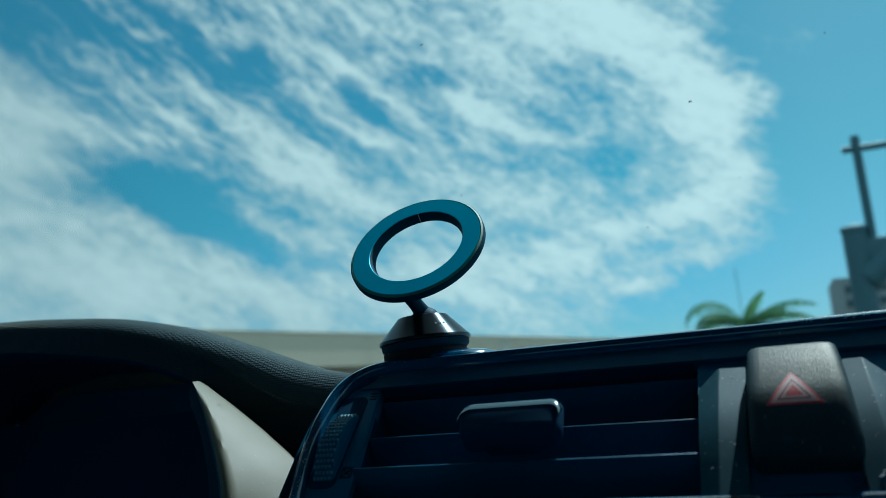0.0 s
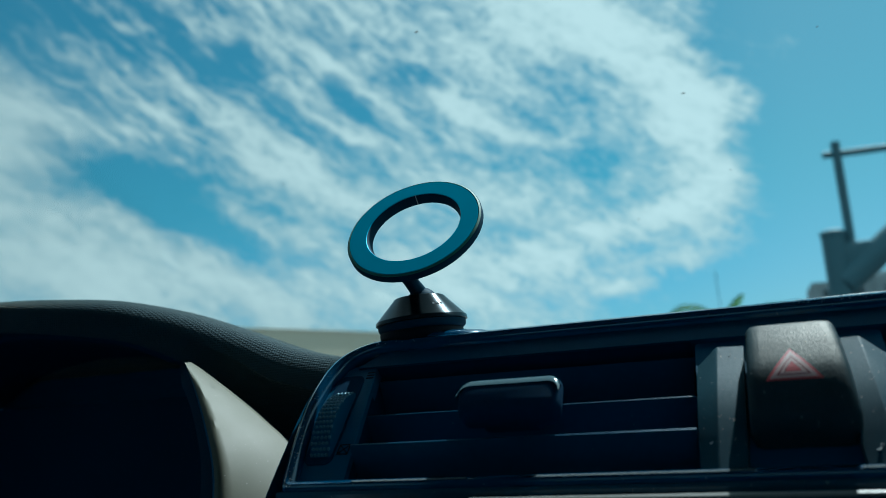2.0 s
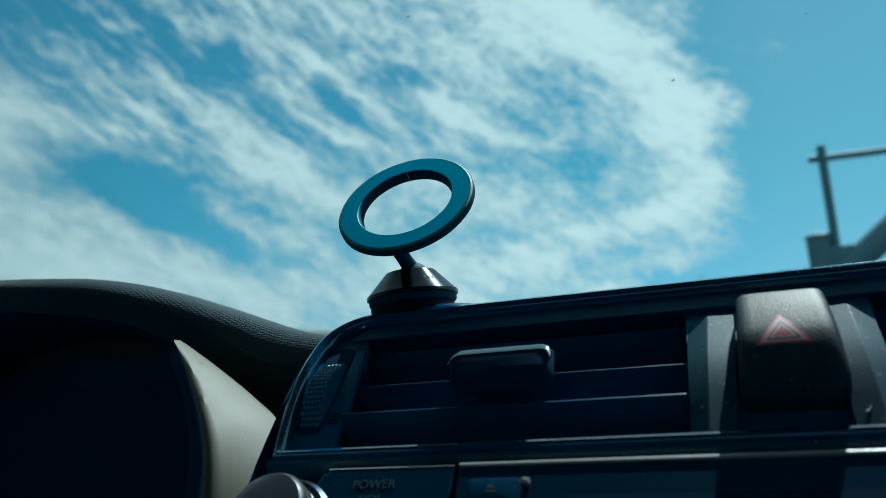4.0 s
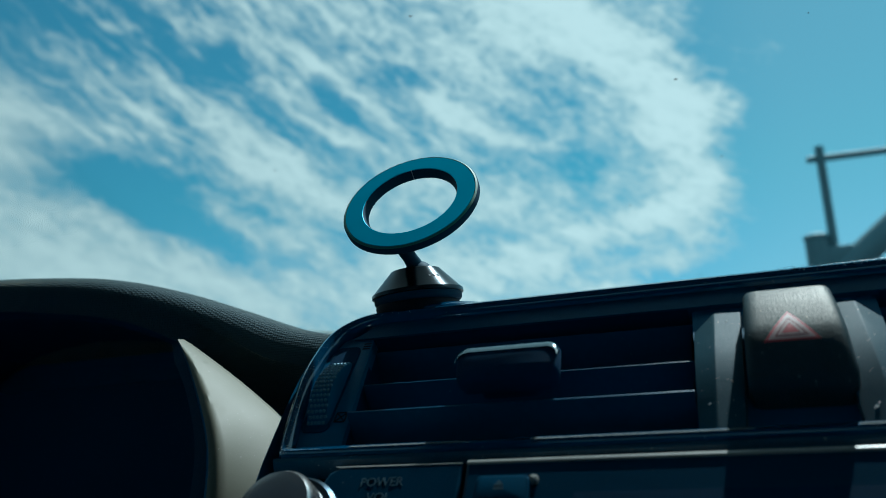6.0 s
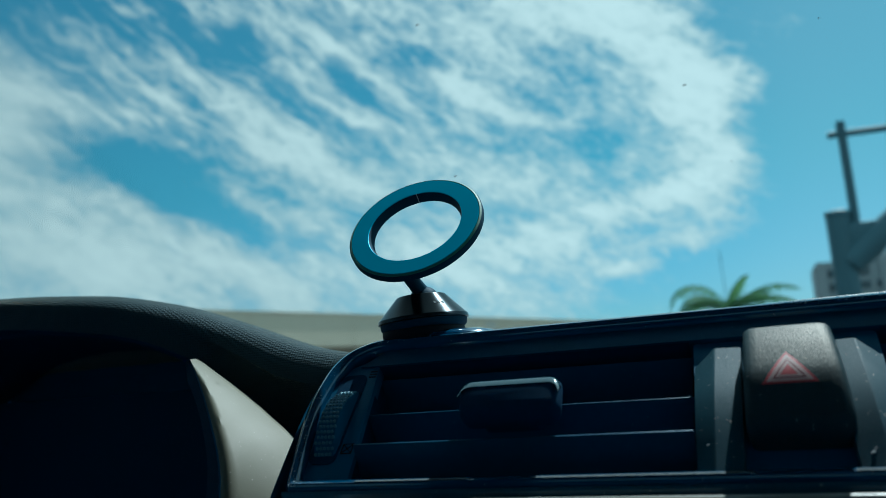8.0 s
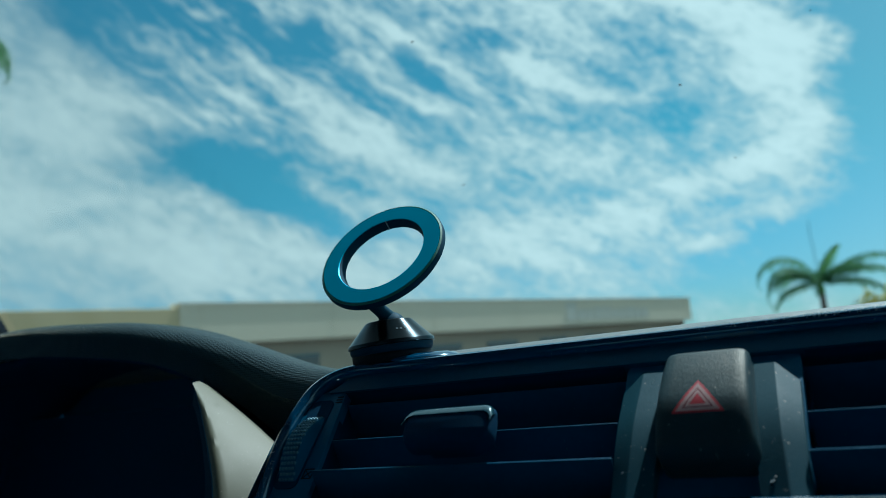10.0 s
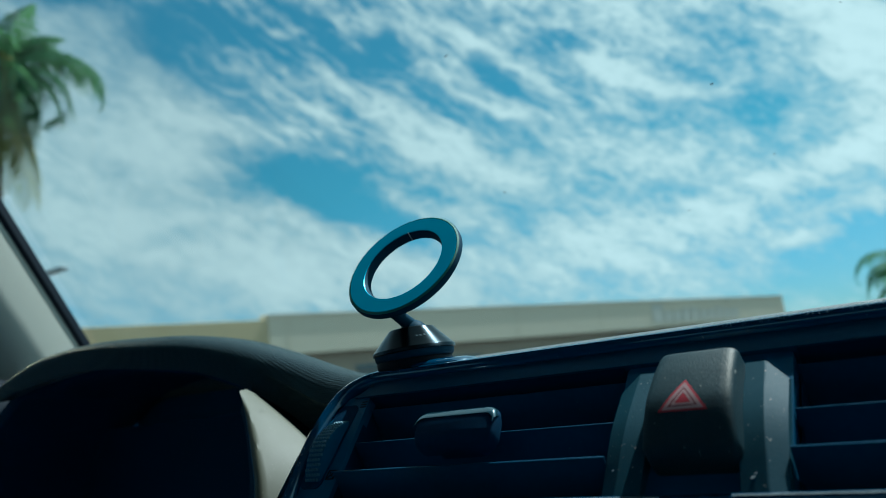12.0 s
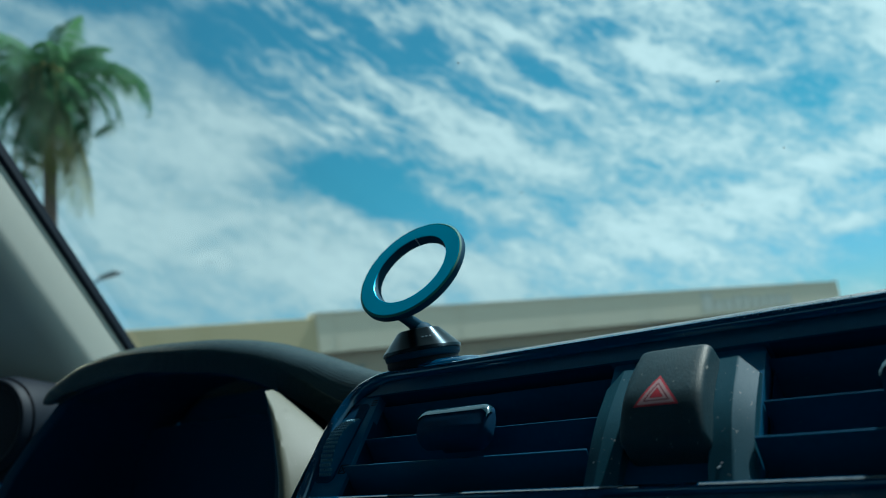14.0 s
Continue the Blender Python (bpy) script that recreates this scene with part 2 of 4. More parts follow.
TOWER = surface("pale concrete tower", (0.34, 0.38, 0.40), 0.8, vary=0.07, grain=3.0, bump=0.1, patch=0.15)
TOWER_GLASS = surface("tower window glass", (0.06, 0.09, 0.11), 0.15, vary=0.2, bump=0.0, patch=0.2)
ASPHALT = surface("car park asphalt", (0.05, 0.05, 0.05), 0.9, vary=0.25, grain=60.0, bump=0.5, patch=0.5)
FROND = surface("palm leaf green", (0.088, 0.20, 0.098), 0.6, spec=0.15, leaf=0.5, vary=0.45, grain=3.0, bump=0.1, patch=0.9)
FROND_YOUNG = surface("bright green leaf base", (0.15, 0.30, 0.03), 0.5, spec=0.2, leaf=0.3, vary=0.2, grain=5.0, bump=0.1, patch=1.5)
FROND_DRY = surface("yellowing palm leaf", (0.26, 0.25, 0.08), 0.6, spec=0.15, leaf=0.4, vary=0.3, grain=3.0, bump=0.1, patch=0.9)
DUSTY_GLOSS = surface("black plastic under settled dust", (0.012, 0.055, 0.092), 0.32, vary=0.6, grain=700, bump=0.1, patch=60, dust=1.0)
TAB_BLACK = surface("polished black plastic", (0.016, 0.045, 0.065), 0.16, tint=(0.8, 0.95, 1.0), spec=0.9, vary=0.3, bump=0.01, coat=0.8)
# black of the tab; also paints the shade inside duct and slots
TAB_BODY = surface("matt black grip plastic and recess shade", (0.003, 0.024, 0.060), 0.75, tint=(0.3, 0.7, 1.0), spec=0.12, vary=0.3, bump=0.03)
KNURL = surface("knurled plastic with painted highlights", (0.07, 0.15, 0.20), 0.4, tint=(0.6, 0.85, 1.0), vary=0.3, grain=2000, bump=0.1)
RADIO_BLACK = surface("dark radio plastic", (0.0045, 0.030, 0.062), 0.3, tint=(0.4, 0.75, 1.0), spec=0.15, vary=0.3, grain=1500, bump=0.04, dust=0.12)
# pale base carries the bright highlight of the radio's edges
EDGE_HIGHLIGHT = surface("painted edge highlight", (0.16, 0.165, 0.155), 0.34, spec=0.8, vary=0.25, grain=900, bump=0.05, patch=40)
DUST_FILM = surface("settled grey dust", (0.07, 0.09, 0.10), 0.85, vary=0.8, grain=900, bump=0.5, patch=90, spec=0.2)
SLAT_BLACK = surface("satin black slat plastic", (0.009, 0.047, 0.096), 0.42, tint=(0.3, 0.7, 1.0), spec=0.18, vary=0.3, bump=0.03, dust=0.15)
BLOSSOM = surface("yellow blossom", (0.42, 0.34, 0.03), 0.6, leaf=0.3, vary=0.3, grain=6.0, bump=0.1, patch=2.0)
TRUNK = surface("palm trunk bark", (0.16, 0.125, 0.10), 0.9, vary=0.3, grain=25.0, bump=0.6, patch=3.0)


def glass(name, tint=(0.93, 0.97, 0.97)):
    mt = bpy.data.materials.new(name)
    mt.use_nodes = True
    nt = mt.node_tree
    nt.nodes.clear()
    put, plug, m, smooth, noise_at, mapped, mix = node_maths(nt)
    clear, shine, both, fres = put("ShaderNodeBsdfTransparent"), put("ShaderNodeBsdfGlossy"), put("ShaderNodeMixShader"), put("ShaderNodeFresnel")
    clear.inputs[0].default_value = (*tint, 1)
    shine.inputs["Roughness"].default_value = 0.02
    fres.inputs[0].default_value = 1.45
    plug(both, 0, m("MULTIPLY", fres.outputs[0], 0.06)), plug(both, 1, clear.outputs[0]), plug(both, 2, shine.outputs[0])
    plug(put("ShaderNodeOutputMaterial"), 0, both.outputs[0])
    return mt


def turned(mt):
    """Fine turning grooves round the part's own axis draw the highlights out into wedges."""
    nt = mt.node_tree
    bsdf, way = nt.nodes["Principled BSDF"], nt.nodes.new("ShaderNodeTangent")
    way.direction_type, way.axis = "RADIAL", "Z"
    bsdf.inputs["Anisotropic"].default_value, bsdf.inputs["Anisotropic Rotation"].default_value = 0.9, 0.25
    nt.links.new(way.outputs[0], bsdf.inputs["Tangent"])
    return mt


TURNED = turned(surface("turned black metal", (0.022, 0.032, 0.040), 0.3, metal=1.0, vary=0.2, grain=900, bump=0.03, stretch=(1, 1, 6)))
GLASS = glass("windscreen glass")
TINTED = glass("tinted window glass", (0.84, 0.86, 0.86))


# ---- building blocks (lengths in centimetres inside the car, metres outside) ----
CM = Matrix.Diagonal((0.01, 0.01, 0.01, 1))
# the reclined console face: across, up along it, out of it, in centimetres
FACE = Matrix(((0.01, 0, 0, 0), (0, 0.0070711, -0.0070711, -0.041), (0, 0.0070711, 0.0070711, -0.035), (0, 0, 0, 1)))
MID = 13.6  # the car's centre line, in centimetres across


def thing(name, label, category, at=(0, 0, 0), group="", kind=""):
    ob = new(name)
    ob.location = at
    ob.empty_display_size = 0.02
    return tagged(ob, label, category, group, kind)


def part(name, bm, material, parent=None, label="", smooth=True, sharp=40):
    """Links a bmesh, in world coordinates, as one mesh object, under a thing or a part."""
    bmesh.ops.recalc_face_normals(bm, faces=bm.faces)
    origin = Vector((0, 0, 0))
    if bm.verts:
        lo = Vector([min(v.co[i] for v in bm.verts) for i in range(3)])
        hi = Vector([max(v.co[i] for v in bm.verts) for i in range(3)])
        origin = (lo + hi) / 2
    bmesh.ops.translate(bm, verts=bm.verts, vec=-origin)
    for e in bm.edges:
        if len(e.link_faces) == 2 and e.calc_face_angle(0) > radians(sharp):
            e.smooth = False
    for fc in bm.faces:
        fc.smooth = smooth
    me = bpy.data.meshes.new(name)
    bm.to_mesh(me)
    bm.free()
    me.materials.append(material)
    ob = new(name, me)
    if parent:
        ob.parent = parent
        place = Vector(parent.location)
        up = parent.parent
        while up:
            place += up.location
            up = up.parent
        ob.location = origin - place
    else:
        ob.location = origin
    if label:
        tagged(ob, label)
    return ob


def moved(bm, m):
    bmesh.ops.transform(bm, matrix=m, verts=bm.verts)
    return bm


def block(size, at=(0, 0, 0), bevel=0.0, seg=2):
    bm = bmesh.new()
    bmesh.ops.create_cube(bm, size=1.0)
    bmesh.ops.scale(bm, vec=size, verts=bm.verts)
    if bevel:
        bmesh.ops.bevel(bm, geom=bm.edges[:], offset=bevel, segments=seg, profile=0.5, affect="EDGES")
    bmesh.ops.translate(bm, verts=bm.verts, vec=at)
    return bm


def joined(*bms):
    out = bmesh.new()
    for b in bms:
        me = bpy.data.meshes.new("tmp")
        b.to_mesh(me)
        b.free()
        out.from_mesh(me)
        bpy.data.meshes.remove(me)
    return out


def loft(rows, closed=False, caps=False):
    """A skin over rows of points, all of the same length."""
    bm = bmesh.new()
    vs = [[bm.verts.new(p) for p in row] for row in rows]
    n = len(rows[0])
    for a, b in zip(vs, vs[1:]):
        for i in range(n if closed else n - 1):
            j = (i + 1) % n
            bm.faces.new((a[i], a[j], b[j], b[i]))
    if caps and closed:
        bm.faces.new(vs[0][::-1])
        bm.faces.new(vs[-1])
    return bm


def lathe(profile, seg=48, close=True):
    """A turned solid round z from (radius, height) points."""
    rows = [[(r * math.cos(2 * math.pi * k / seg), r * math.sin(2 * math.pi * k / seg), z) for k in range(seg)] for r, z in profile]
    return loft(rows, True, close)


def prism(outline, lo, hi, bevel=0.0, seg=2):
    """An outline (a, b) carried from height lo to hi, its upper rim rounded."""
    bm = loft([[(a, b, lo) for a, b in outline], [(a, b, hi) for a, b in outline]], True, True)
    bmesh.ops.recalc_face_normals(bm, faces=bm.faces)
    if bevel:
        rim = [e for e in bm.edges if all(abs(v.co.z - hi) < 1e-6 for v in e.verts)]
        bmesh.ops.bevel(bm, geom=rim, offset=bevel, segments=seg, profile=0.5, affect="EDGES")
    return bm


def rounded(x0, y0, x1, y1, r, seg=6):
    pts = []
    for cx, cy, a in ((x1 - r, y1 - r, 0), (x0 + r, y1 - r, 90), (x0 + r, y0 + r, 180), (x1 - r, y0 + r, 270)):
        pts += [(cx + r * math.cos(radians(a + 90 * k / seg)), cy + r * math.sin(radians(a + 90 * k / seg))) for k in range(seg + 1)]
    return pts


def spline(pts, n):
    """n points along a smooth curve through the given ones (Catmull-Rom)."""
    pts = [Vector(p) for p in pts]
    ext = [pts[0] * 2 - pts[1]] + pts + [pts[-1] * 2 - pts[-2]]
    out = []
    for k in range(n):
        s = k * (len(pts) - 1) / (n - 1)
        i = min(int(s), len(pts) - 2)
        u = s - i
        a, b, c, d = ext[i:i + 4]
        out.append(0.5 * ((2 * b) + (c - a) * u + (2 * a - 5 * b + 4 * c - d) * u * u + (3 * b - a - 3 * c + d) * u ** 3))
    return out


def rod(pts, radius, seg=12, caps=True):
    """A round bar along points; radius may be a list."""
    pts = [Vector(p) for p in pts]
    rows = []
    side = None
    for i, p in enumerate(pts):
        t = (pts[min(i + 1, len(pts) - 1)] - pts[max(i - 1, 0)]).normalized()
        ref = side if side is not None else (Vector((0, 0, 1)) if abs(t.z) < 0.9 else Vector((1, 0, 0)))
        a = (ref - t * ref.dot(t)).normalized()
        side = a
        b = t.cross(a)
        r = radius[i] if isinstance(radius, (list, tuple)) else radius
        rows.append([p + r * (a * math.cos(2 * math.pi * k / seg) + b * math.sin(2 * math.pi * k / seg)) for k in range(seg)])
    return loft(rows, True, caps)


def written(text, size, depth=0.0002):
    """Raised lettering in the built-in font, lying in x, y, centred."""
    cu = bpy.data.curves.new("lettering", "FONT")
    cu.body, cu.size, cu.extrude, cu.align_x, cu.align_y = text, size, depth, "CENTER", "CENTER"
    ob = new("lettering", cu)
    me = bpy.data.meshes.new_from_object(ob.evaluated_get(bpy.context.evaluated_depsgraph_get()))
    bpy.data.objects.remove(ob)
    bm = bmesh.new()
    bm.from_mesh(me)
    return bm


# ---- console: the reclined panel with two air vents and the hazard switch ----
def console_outline(grow=0.0):
    """The panel's outline on the reclined face, left half drawn and mirrored."""
    left = [(-2.5, -3.58), (-2.8, -3.43), (-2.97, -3.0), (-3.22, -1.5), (-3.42, 0.2), (-3.34, 1.5), (-3.06, 2.62), (-2.4, 3.4), (-1.2, 3.86), (0.8, 3.86)]
    half = [p.xy for p in spline([(a, b, 0) for a, b in left], 40)]
    full = half + [Vector((2 * MID - p.x, p.y)) for p in reversed(half)]
    if grow:
        out = []
        for i, p in enumerate(full):
            d = (full[(i + 1) % len(full)] - full[i - 1]).normalized()
            out.append(p + Vector((d.y, -d.x)) * -grow)
        full = out
    return [tuple(p) for p in full]


def ring_strip(outer, inner, lo, hi):
    """A raised rim between two outlines of the same length."""
    n = len(outer)
    rows = []
    for w, h in ((0.0, lo), (-0.05, hi - 0.5), (0.05, hi - 0.22), (0.25, hi - 0.05), (0.45, hi), (0.7, hi - 0.06), (0.92, hi - 0.24), (1.0, lo)):
        rows.append([(o[0] + (i[0] - o[0]) * w, o[1] + (i[1] - o[1]) * w, h) for o, i in zip(outer, inner)])
    return loft(rows, True)


def build_vent(panel, mirror):
    """One air vent: duct, slats, steering tab and thumbwheel, drawn for the driver's side."""
    flip = FACE @ (Matrix.Translation((2 * MID, 0, 0)) @ Matrix.Diagonal((-1, 1, 1, 1)) if mirror else Matrix())
    # duct coloured darker than the slats, its inner shade painted in
    duct = joined(
        prism([(-1.12, 2.5), (10.75, 2.5), (10.75, -3.5), (-0.64, -3.5)][::-1], -4.2, -4.0),
        loft([[(-1.08, 2.45, -4.1), (-0.62, -3.45, -4.1)], [(-1.08, 2.45, -0.5), (-0.62, -3.45, -0.5)]]),
        loft([[(10.7, 2.45, -4.1), (10.7, -3.45, -4.1)], [(10.7, 2.45, -0.9), (10.7, -3.45, -0.9)]]),
        loft([[(-1.08, 2.45, -4.1), (10.7, 2.45, -4.1)], [(-1.08, 2.45, -0.25), (10.7, 2.45, -0.25)]]),
        loft([[(-0.62, -3.45, -4.1), (10.7, -3.45, -4.1)], [(-0.62, -3.45, -0.25), (10.7, -3.45, -0.25)]]))
    vent = part("air_vent", moved(duct, flip), TAB_BODY, panel, "black air vent with level slats")
    for v, sink, thick in ((2.06, -0.6, 0.06), (0.13, -0.42, 0.06), (-1.65, 0.08, 0.10)):
        left = -1.0 + (1.9 - v) * 0.077
        slat = block((10.8 - left, thick, 2.3), ((10.8 + left) / 2, 0, -1.15), 0.4 * thick)
        moved(slat, Matrix.Translation((0, v, sink)) @ Matrix.Rotation(radians(-22), 4, "X"))
        part("slat", moved(slat, flip), SLAT_BLACK, vent)
    # vertical vanes deep in the duct
    for k in range(7):
        part("vane", moved(block((0.12, 5.0, 1.6), (0.8 + 1.5 * k, -0.3, -3.1)), flip), DEEP_BLACK, vent)
    # tab that steers the slats: a flat-topped rounded grip
    rows = []
    far = 0.45 if mirror else 0.0
    rows.append([(a, b, -0.4) for a, b in rounded(3.9 + far, -1.0, 6.1 + far, -0.3, 0.3)])
    rows.append([(a, b, 0.3 + 0.24 * (b - 0.34)) for a, b in rounded(3.9 + far, -1.0, 6.1 + far, -0.3, 0.3)])
    for n, grow in ((0.4, -0.08), (0.6, 0.0), (0.74, -0.02), (0.88, -0.07), (0.97, -0.14), (1.03, -0.22), (1.06, -0.32)):
        rows.append([(a, b, n + 0.24 * (b - 0.34)) for a, b in rounded(3.22 + far - 0.6 * grow, -1.2 - 0.3 * grow, 6.74 + far + 0.6 * grow, 0.34 + 1.9 * grow, 0.42)])
    tab = part("vent_tab", moved(loft(rows, True, True), flip), TAB_BODY, vent, "black steering tab with rounded corners")
    rows = []
    for v, n in ((-0.12, 0.95), (0.05, 0.935), (0.17, 0.88), (0.26, 0.80), (0.32, 0.70), (0.355, 0.56)):
        row = []
        for k in range(41):
            u = 3.23 + far + 3.50 * k / 40
            d = 0.42 - min(0.42, u - 3.23 - far, 6.73 + far - u)
            row.append((u, v - (0.42 - math.sqrt(max(0.0, 0.1764 - d * d))), n - 0.25 * d * d))
        rows.append(row)
    part("tab_edge", moved(loft(rows), flip), TAB_BLACK, tab, "polished upper edge of the tab")
    # cheek with the thumbwheel
    cheek = prism([(-2.7, -3.35), (-0.63, -3.5), (-1.08, 2.5), (-1.55, 2.95), (-2.35, 2.55), (-2.85, 1.4), (-3.0, 0.0)], -0.75, -0.28, 0.08)
    part("vent_cheek", moved(cheek, flip), MATTE_BLACK, panel, "dusty black cheek beside the vent")
    # slot's darker colour stands for the shade round the wheel
    slot = prism(rounded(-2.56, -2.2, -1.44, 2.1, 0.3), -0.5, -0.24)
    part("wheel_slot", moved(slot, flip), TAB_BODY, panel)
    R, c = 2.3, -1.95
    rows = []
    for k in range(29):
        a = radians(-44 + 88 * k / 28)
        rows.append([(u, -0.35 + (R + g) * math.sin(a), c + (R + g) * math.cos(a)) for u, g in ((-2.4, -1.2), (-2.4, -0.12), (-2.34, 0), (-1.58, 0), (-1.52, -0.12), (-1.52, -1.2))])
    wheel = part("thumbwheel", moved(loft(rows), flip), MATTE_BLACK, panel, "black knurled thumbwheel")
    # studs paler than the wheel: the knurling's highlights are put into their colour
    for k in range(17):
        a = radians(-40 + 80 * k / 16)
        for j in range(5):
            stud = block((0.11, 0.12, 0.1), (0, 0, 0), 0.03, 1)
            moved(stud, Matrix.Translation((-2.25 + 0.15 * j + (0.035 if k % 2 else -0.035), -0.35 + R * math.sin(a), c + R * math.cos(a))) @ Matrix.Rotation(-a, 4, "X"))
            part("stud", moved(stud, flip), KNURL, wheel)
    for k in range(3):
        part("mark", moved(block((0.3, 0.05, 0.02), (-1.25, 1.98 + 0.14 * k, -0.27)), flip), GAUGE, panel)
    icon = joined(*[block((0.42, 0.04, 0.02), (-1.14, y, -0.27)) for y in (-1.75, -1.33)],
                  *[block((0.04, 0.42, 0.02), (x, -1.54, -0.27)) for x in (-1.34, -0.94)],
                  *[moved(block((0.5, 0.04, 0.02)), Matrix.Translation((-1.14, -1.54, -0.27)) @ Matrix.Rotation(radians(s), 4, "Z")) for s in (45, -45)])
    part("shut_mark", moved(icon, flip), GAUGE, panel)


def build_console():
    panel = thing("air_vent_panel", "glossy black reclined dashboard panel with two slatted air vents", "vent panel", (MID / 100, -0.041, -0.035))
    outer, inner = console_outline(0.0), console_outline(-0.62)
    part("rim", moved(ring_strip(outer, inner, -1.2, 0.12), FACE), GLOSS_BLACK, panel, "piano black rim with dust along its edge")
    # backing between the openings, above the vents and beside the switch
    top = [(-1.9, 2.5), (2 * MID + 1.9, 2.5), (2 * MID + 0.9, 3.45), (-0.9, 3.45)]
    part("upper_strip", moved(prism(top, -1.0, -0.2), FACE), SLAT_BLACK, panel)
    build_vent(panel, False)
    build_vent(panel, True)
    # charcoal surround of the switch: a tray with a folded cheek on both sides
    tray = prism(rounded(10.82, -3.45, 16.38, 2.48, 0.15), -1.2, -0.38)
    part("switch_tray", moved(tray, FACE), MATTE_BLACK, panel)
    for s in (1, -1):
        f = FACE @ (Matrix() if s > 0 else Matrix.Translation((2 * MID, 0, 0)) @ Matrix.Diagonal((-1, 1, 1, 1)))
        # columns of the folded cheek from the outer edge to the switch
        low = [(10.8, -3.4, -0.6), (10.82, -3.4, -0.3), (11.3, -3.4, -0.08), (11.36, -3.4, -0.07), (12.1, -3.4, -0.16), (12.12, -3.4, -0.6)]
        mid = [(10.83, -0.8, -0.6), (10.85, -0.8, 0.0), (11.4, -0.8, 0.28), (11.46, -0.8, 0.3), (12.24, -0.8, 0.2), (12.26, -0.8, -0.6)]
        high = [(10.86, 1.4, -0.6), (10.88, 1.1, -0.14), (11.5, 1.72, 0.06), (11.56, 1.74, 0.07), (12.34, 1.78, 0.0), (12.36, 2.12, -0.6)]
        back = [(10.86, 1.5, -0.62), (10.9, 1.2, -0.6), (11.52, 1.84, -0.6), (11.58, 1.86, -0.6), (12.34, 1.9, -0.6), (12.36, 1.9, -0.62)]
        sweep = list(zip(*[spline(col, 9) for col in zip(low, mid, high)]))
        part("switch_cheek", moved(loft(sweep + [back]), f), BEZEL, panel, "dusty charcoal folded cheek", sharp=10)
    # body behind the face and down the console
    side = [p.xy for p in spline([(a, b, 0) for a, b in ((-2.95, -9.0), (-3.3, -5.0), (-3.5, -3.0), (-3.62, 0.0), (-3.5, 1.6), (-3.18, 2.75), (-2.45, 3.54), (-1.2, 3.98), (0.8, 3.96))], 36)]
    shape = side + [(2 * MID - a, b) for a, b in reversed(side)]
    body = loft([[(a, b, n) for a, b in shape] for n in (-0.25, -0.6, -1.6, -14.0)], True)
    part("console_body", moved(body, FACE), MATTE_BLACK, panel, "black console body")
    # lower ledge under the vents
    ledge = loft([[(u, v, n) for u in (-2.8, MID, 2 * MID + 2.8)] for v, n in ((-3.5, -0.6), (-3.52, -0.05), (-3.62, 0.1), (-3.73, 0.06), (-3.85, -0.15), (-4.05, -0.5))])
    part("ledge", moved(ledge, FACE), DUSTY_GLOSS, panel, "thin glossy ledge with dust")
    # dust lying along the lip below the slats and the switch
    for u0, u1 in ((-0.1, 3.9), (6.0, 12.3), (14.9, 2 * MID)):
        lip = loft([[(u0 + (u1 - u0) * k / 30, v + 0.004 * math.sin(k * 2.3), n) for k in range(31)] for v, n in ((-3.05, -0.12), (-3.11, -0.02), (-3.19, 0.08), (-3.28, 0.125))])
        part("dusty_lip", moved(lip, FACE), DUST_FILM, panel, "grey dust along the lip")
    rng = random.Random(12)
    edge, motes = console_outline(-0.3), bmesh.new()
    # first 90: dust on the left rim; the rest imitate a corner glint
    for k in range(150):
        a = rng.randrange(4, 38) if k < 90 else rng.randrange(0, 16)
        p = Vector(edge[a]).lerp(Vector(edge[a + 1]), rng.random())
        r = rng.uniform(0.008, 0.022) * (1.6 if rng.random() < 0.1 else 1)
        c = Vector((p.x + rng.uniform(-0.12, 0.25), p.y - rng.uniform(0.0, 0.12), 0.1))
        corner = [motes.verts.new(c + Vector(q) * r) for q in ((1.4, 0, 0), (-0.7, 0.9, 0), (-0.7, -0.9, 0), (0, 0, 1.0))]
        for q in ((0, 1, 3), (1, 2, 3), (2, 0, 3), (2, 1, 0)):
            motes.faces.new([corner[i] for i in q])
    # pale flecks in place of the sun's glitter along the upper rim
    for k in range(240):
        u = 13.2 + 6.0 * rng.random() ** 0.8
        c = Vector((u, 3.62 + rng.uniform(-0.12, 0.14), 0.1))
        r = rng.uniform(0.010, 0.023)
        corner = [motes.verts.new(c + Vector(q) * r) for q in ((1.8, 0, 0), (-0.9, 0.9, 0), (-0.9, -0.9, 0), (0, 0, 1.0))]
        for q in ((0, 1, 3), (1, 2, 3), (2, 0, 3), (2, 1, 0)):
            motes.faces.new([corner[i] for i in q])
    tagged(part("dust_and_glints", moved(motes, FACE), PRINT, panel, "pale dust specks and painted glints on the rim"), "pale dust specks and painted glints on the rim", kind="stuff")
    rng = random.Random(4)
    for u, v, n, r in ((15.42, -2.62, 0.02, 0.045), (15.5, -2.5, 0.05, 0.025), (11.9, 1.2, 0.16, 0.02), (11.2, -2.2, 0.05, 0.03), (15.6, -1.4, 0.2, 0.03)):
        bm = bmesh.new()
        bmesh.ops.create_icosphere(bm, subdivisions=2, radius=r)
        for q in bm.verts:
            q.co *= 1 + rng.uniform(-0.3, 0.3)
        part("dust_crumb", moved(bm, FACE @ Matrix.Translation((u, v, n)) @ Matrix.Rotation(radians(30), 4, "Z") @ Matrix.Diagonal((1.7, 0.8, 0.6, 1))), PRINT, panel, "pale crumb of dust")
    return panel


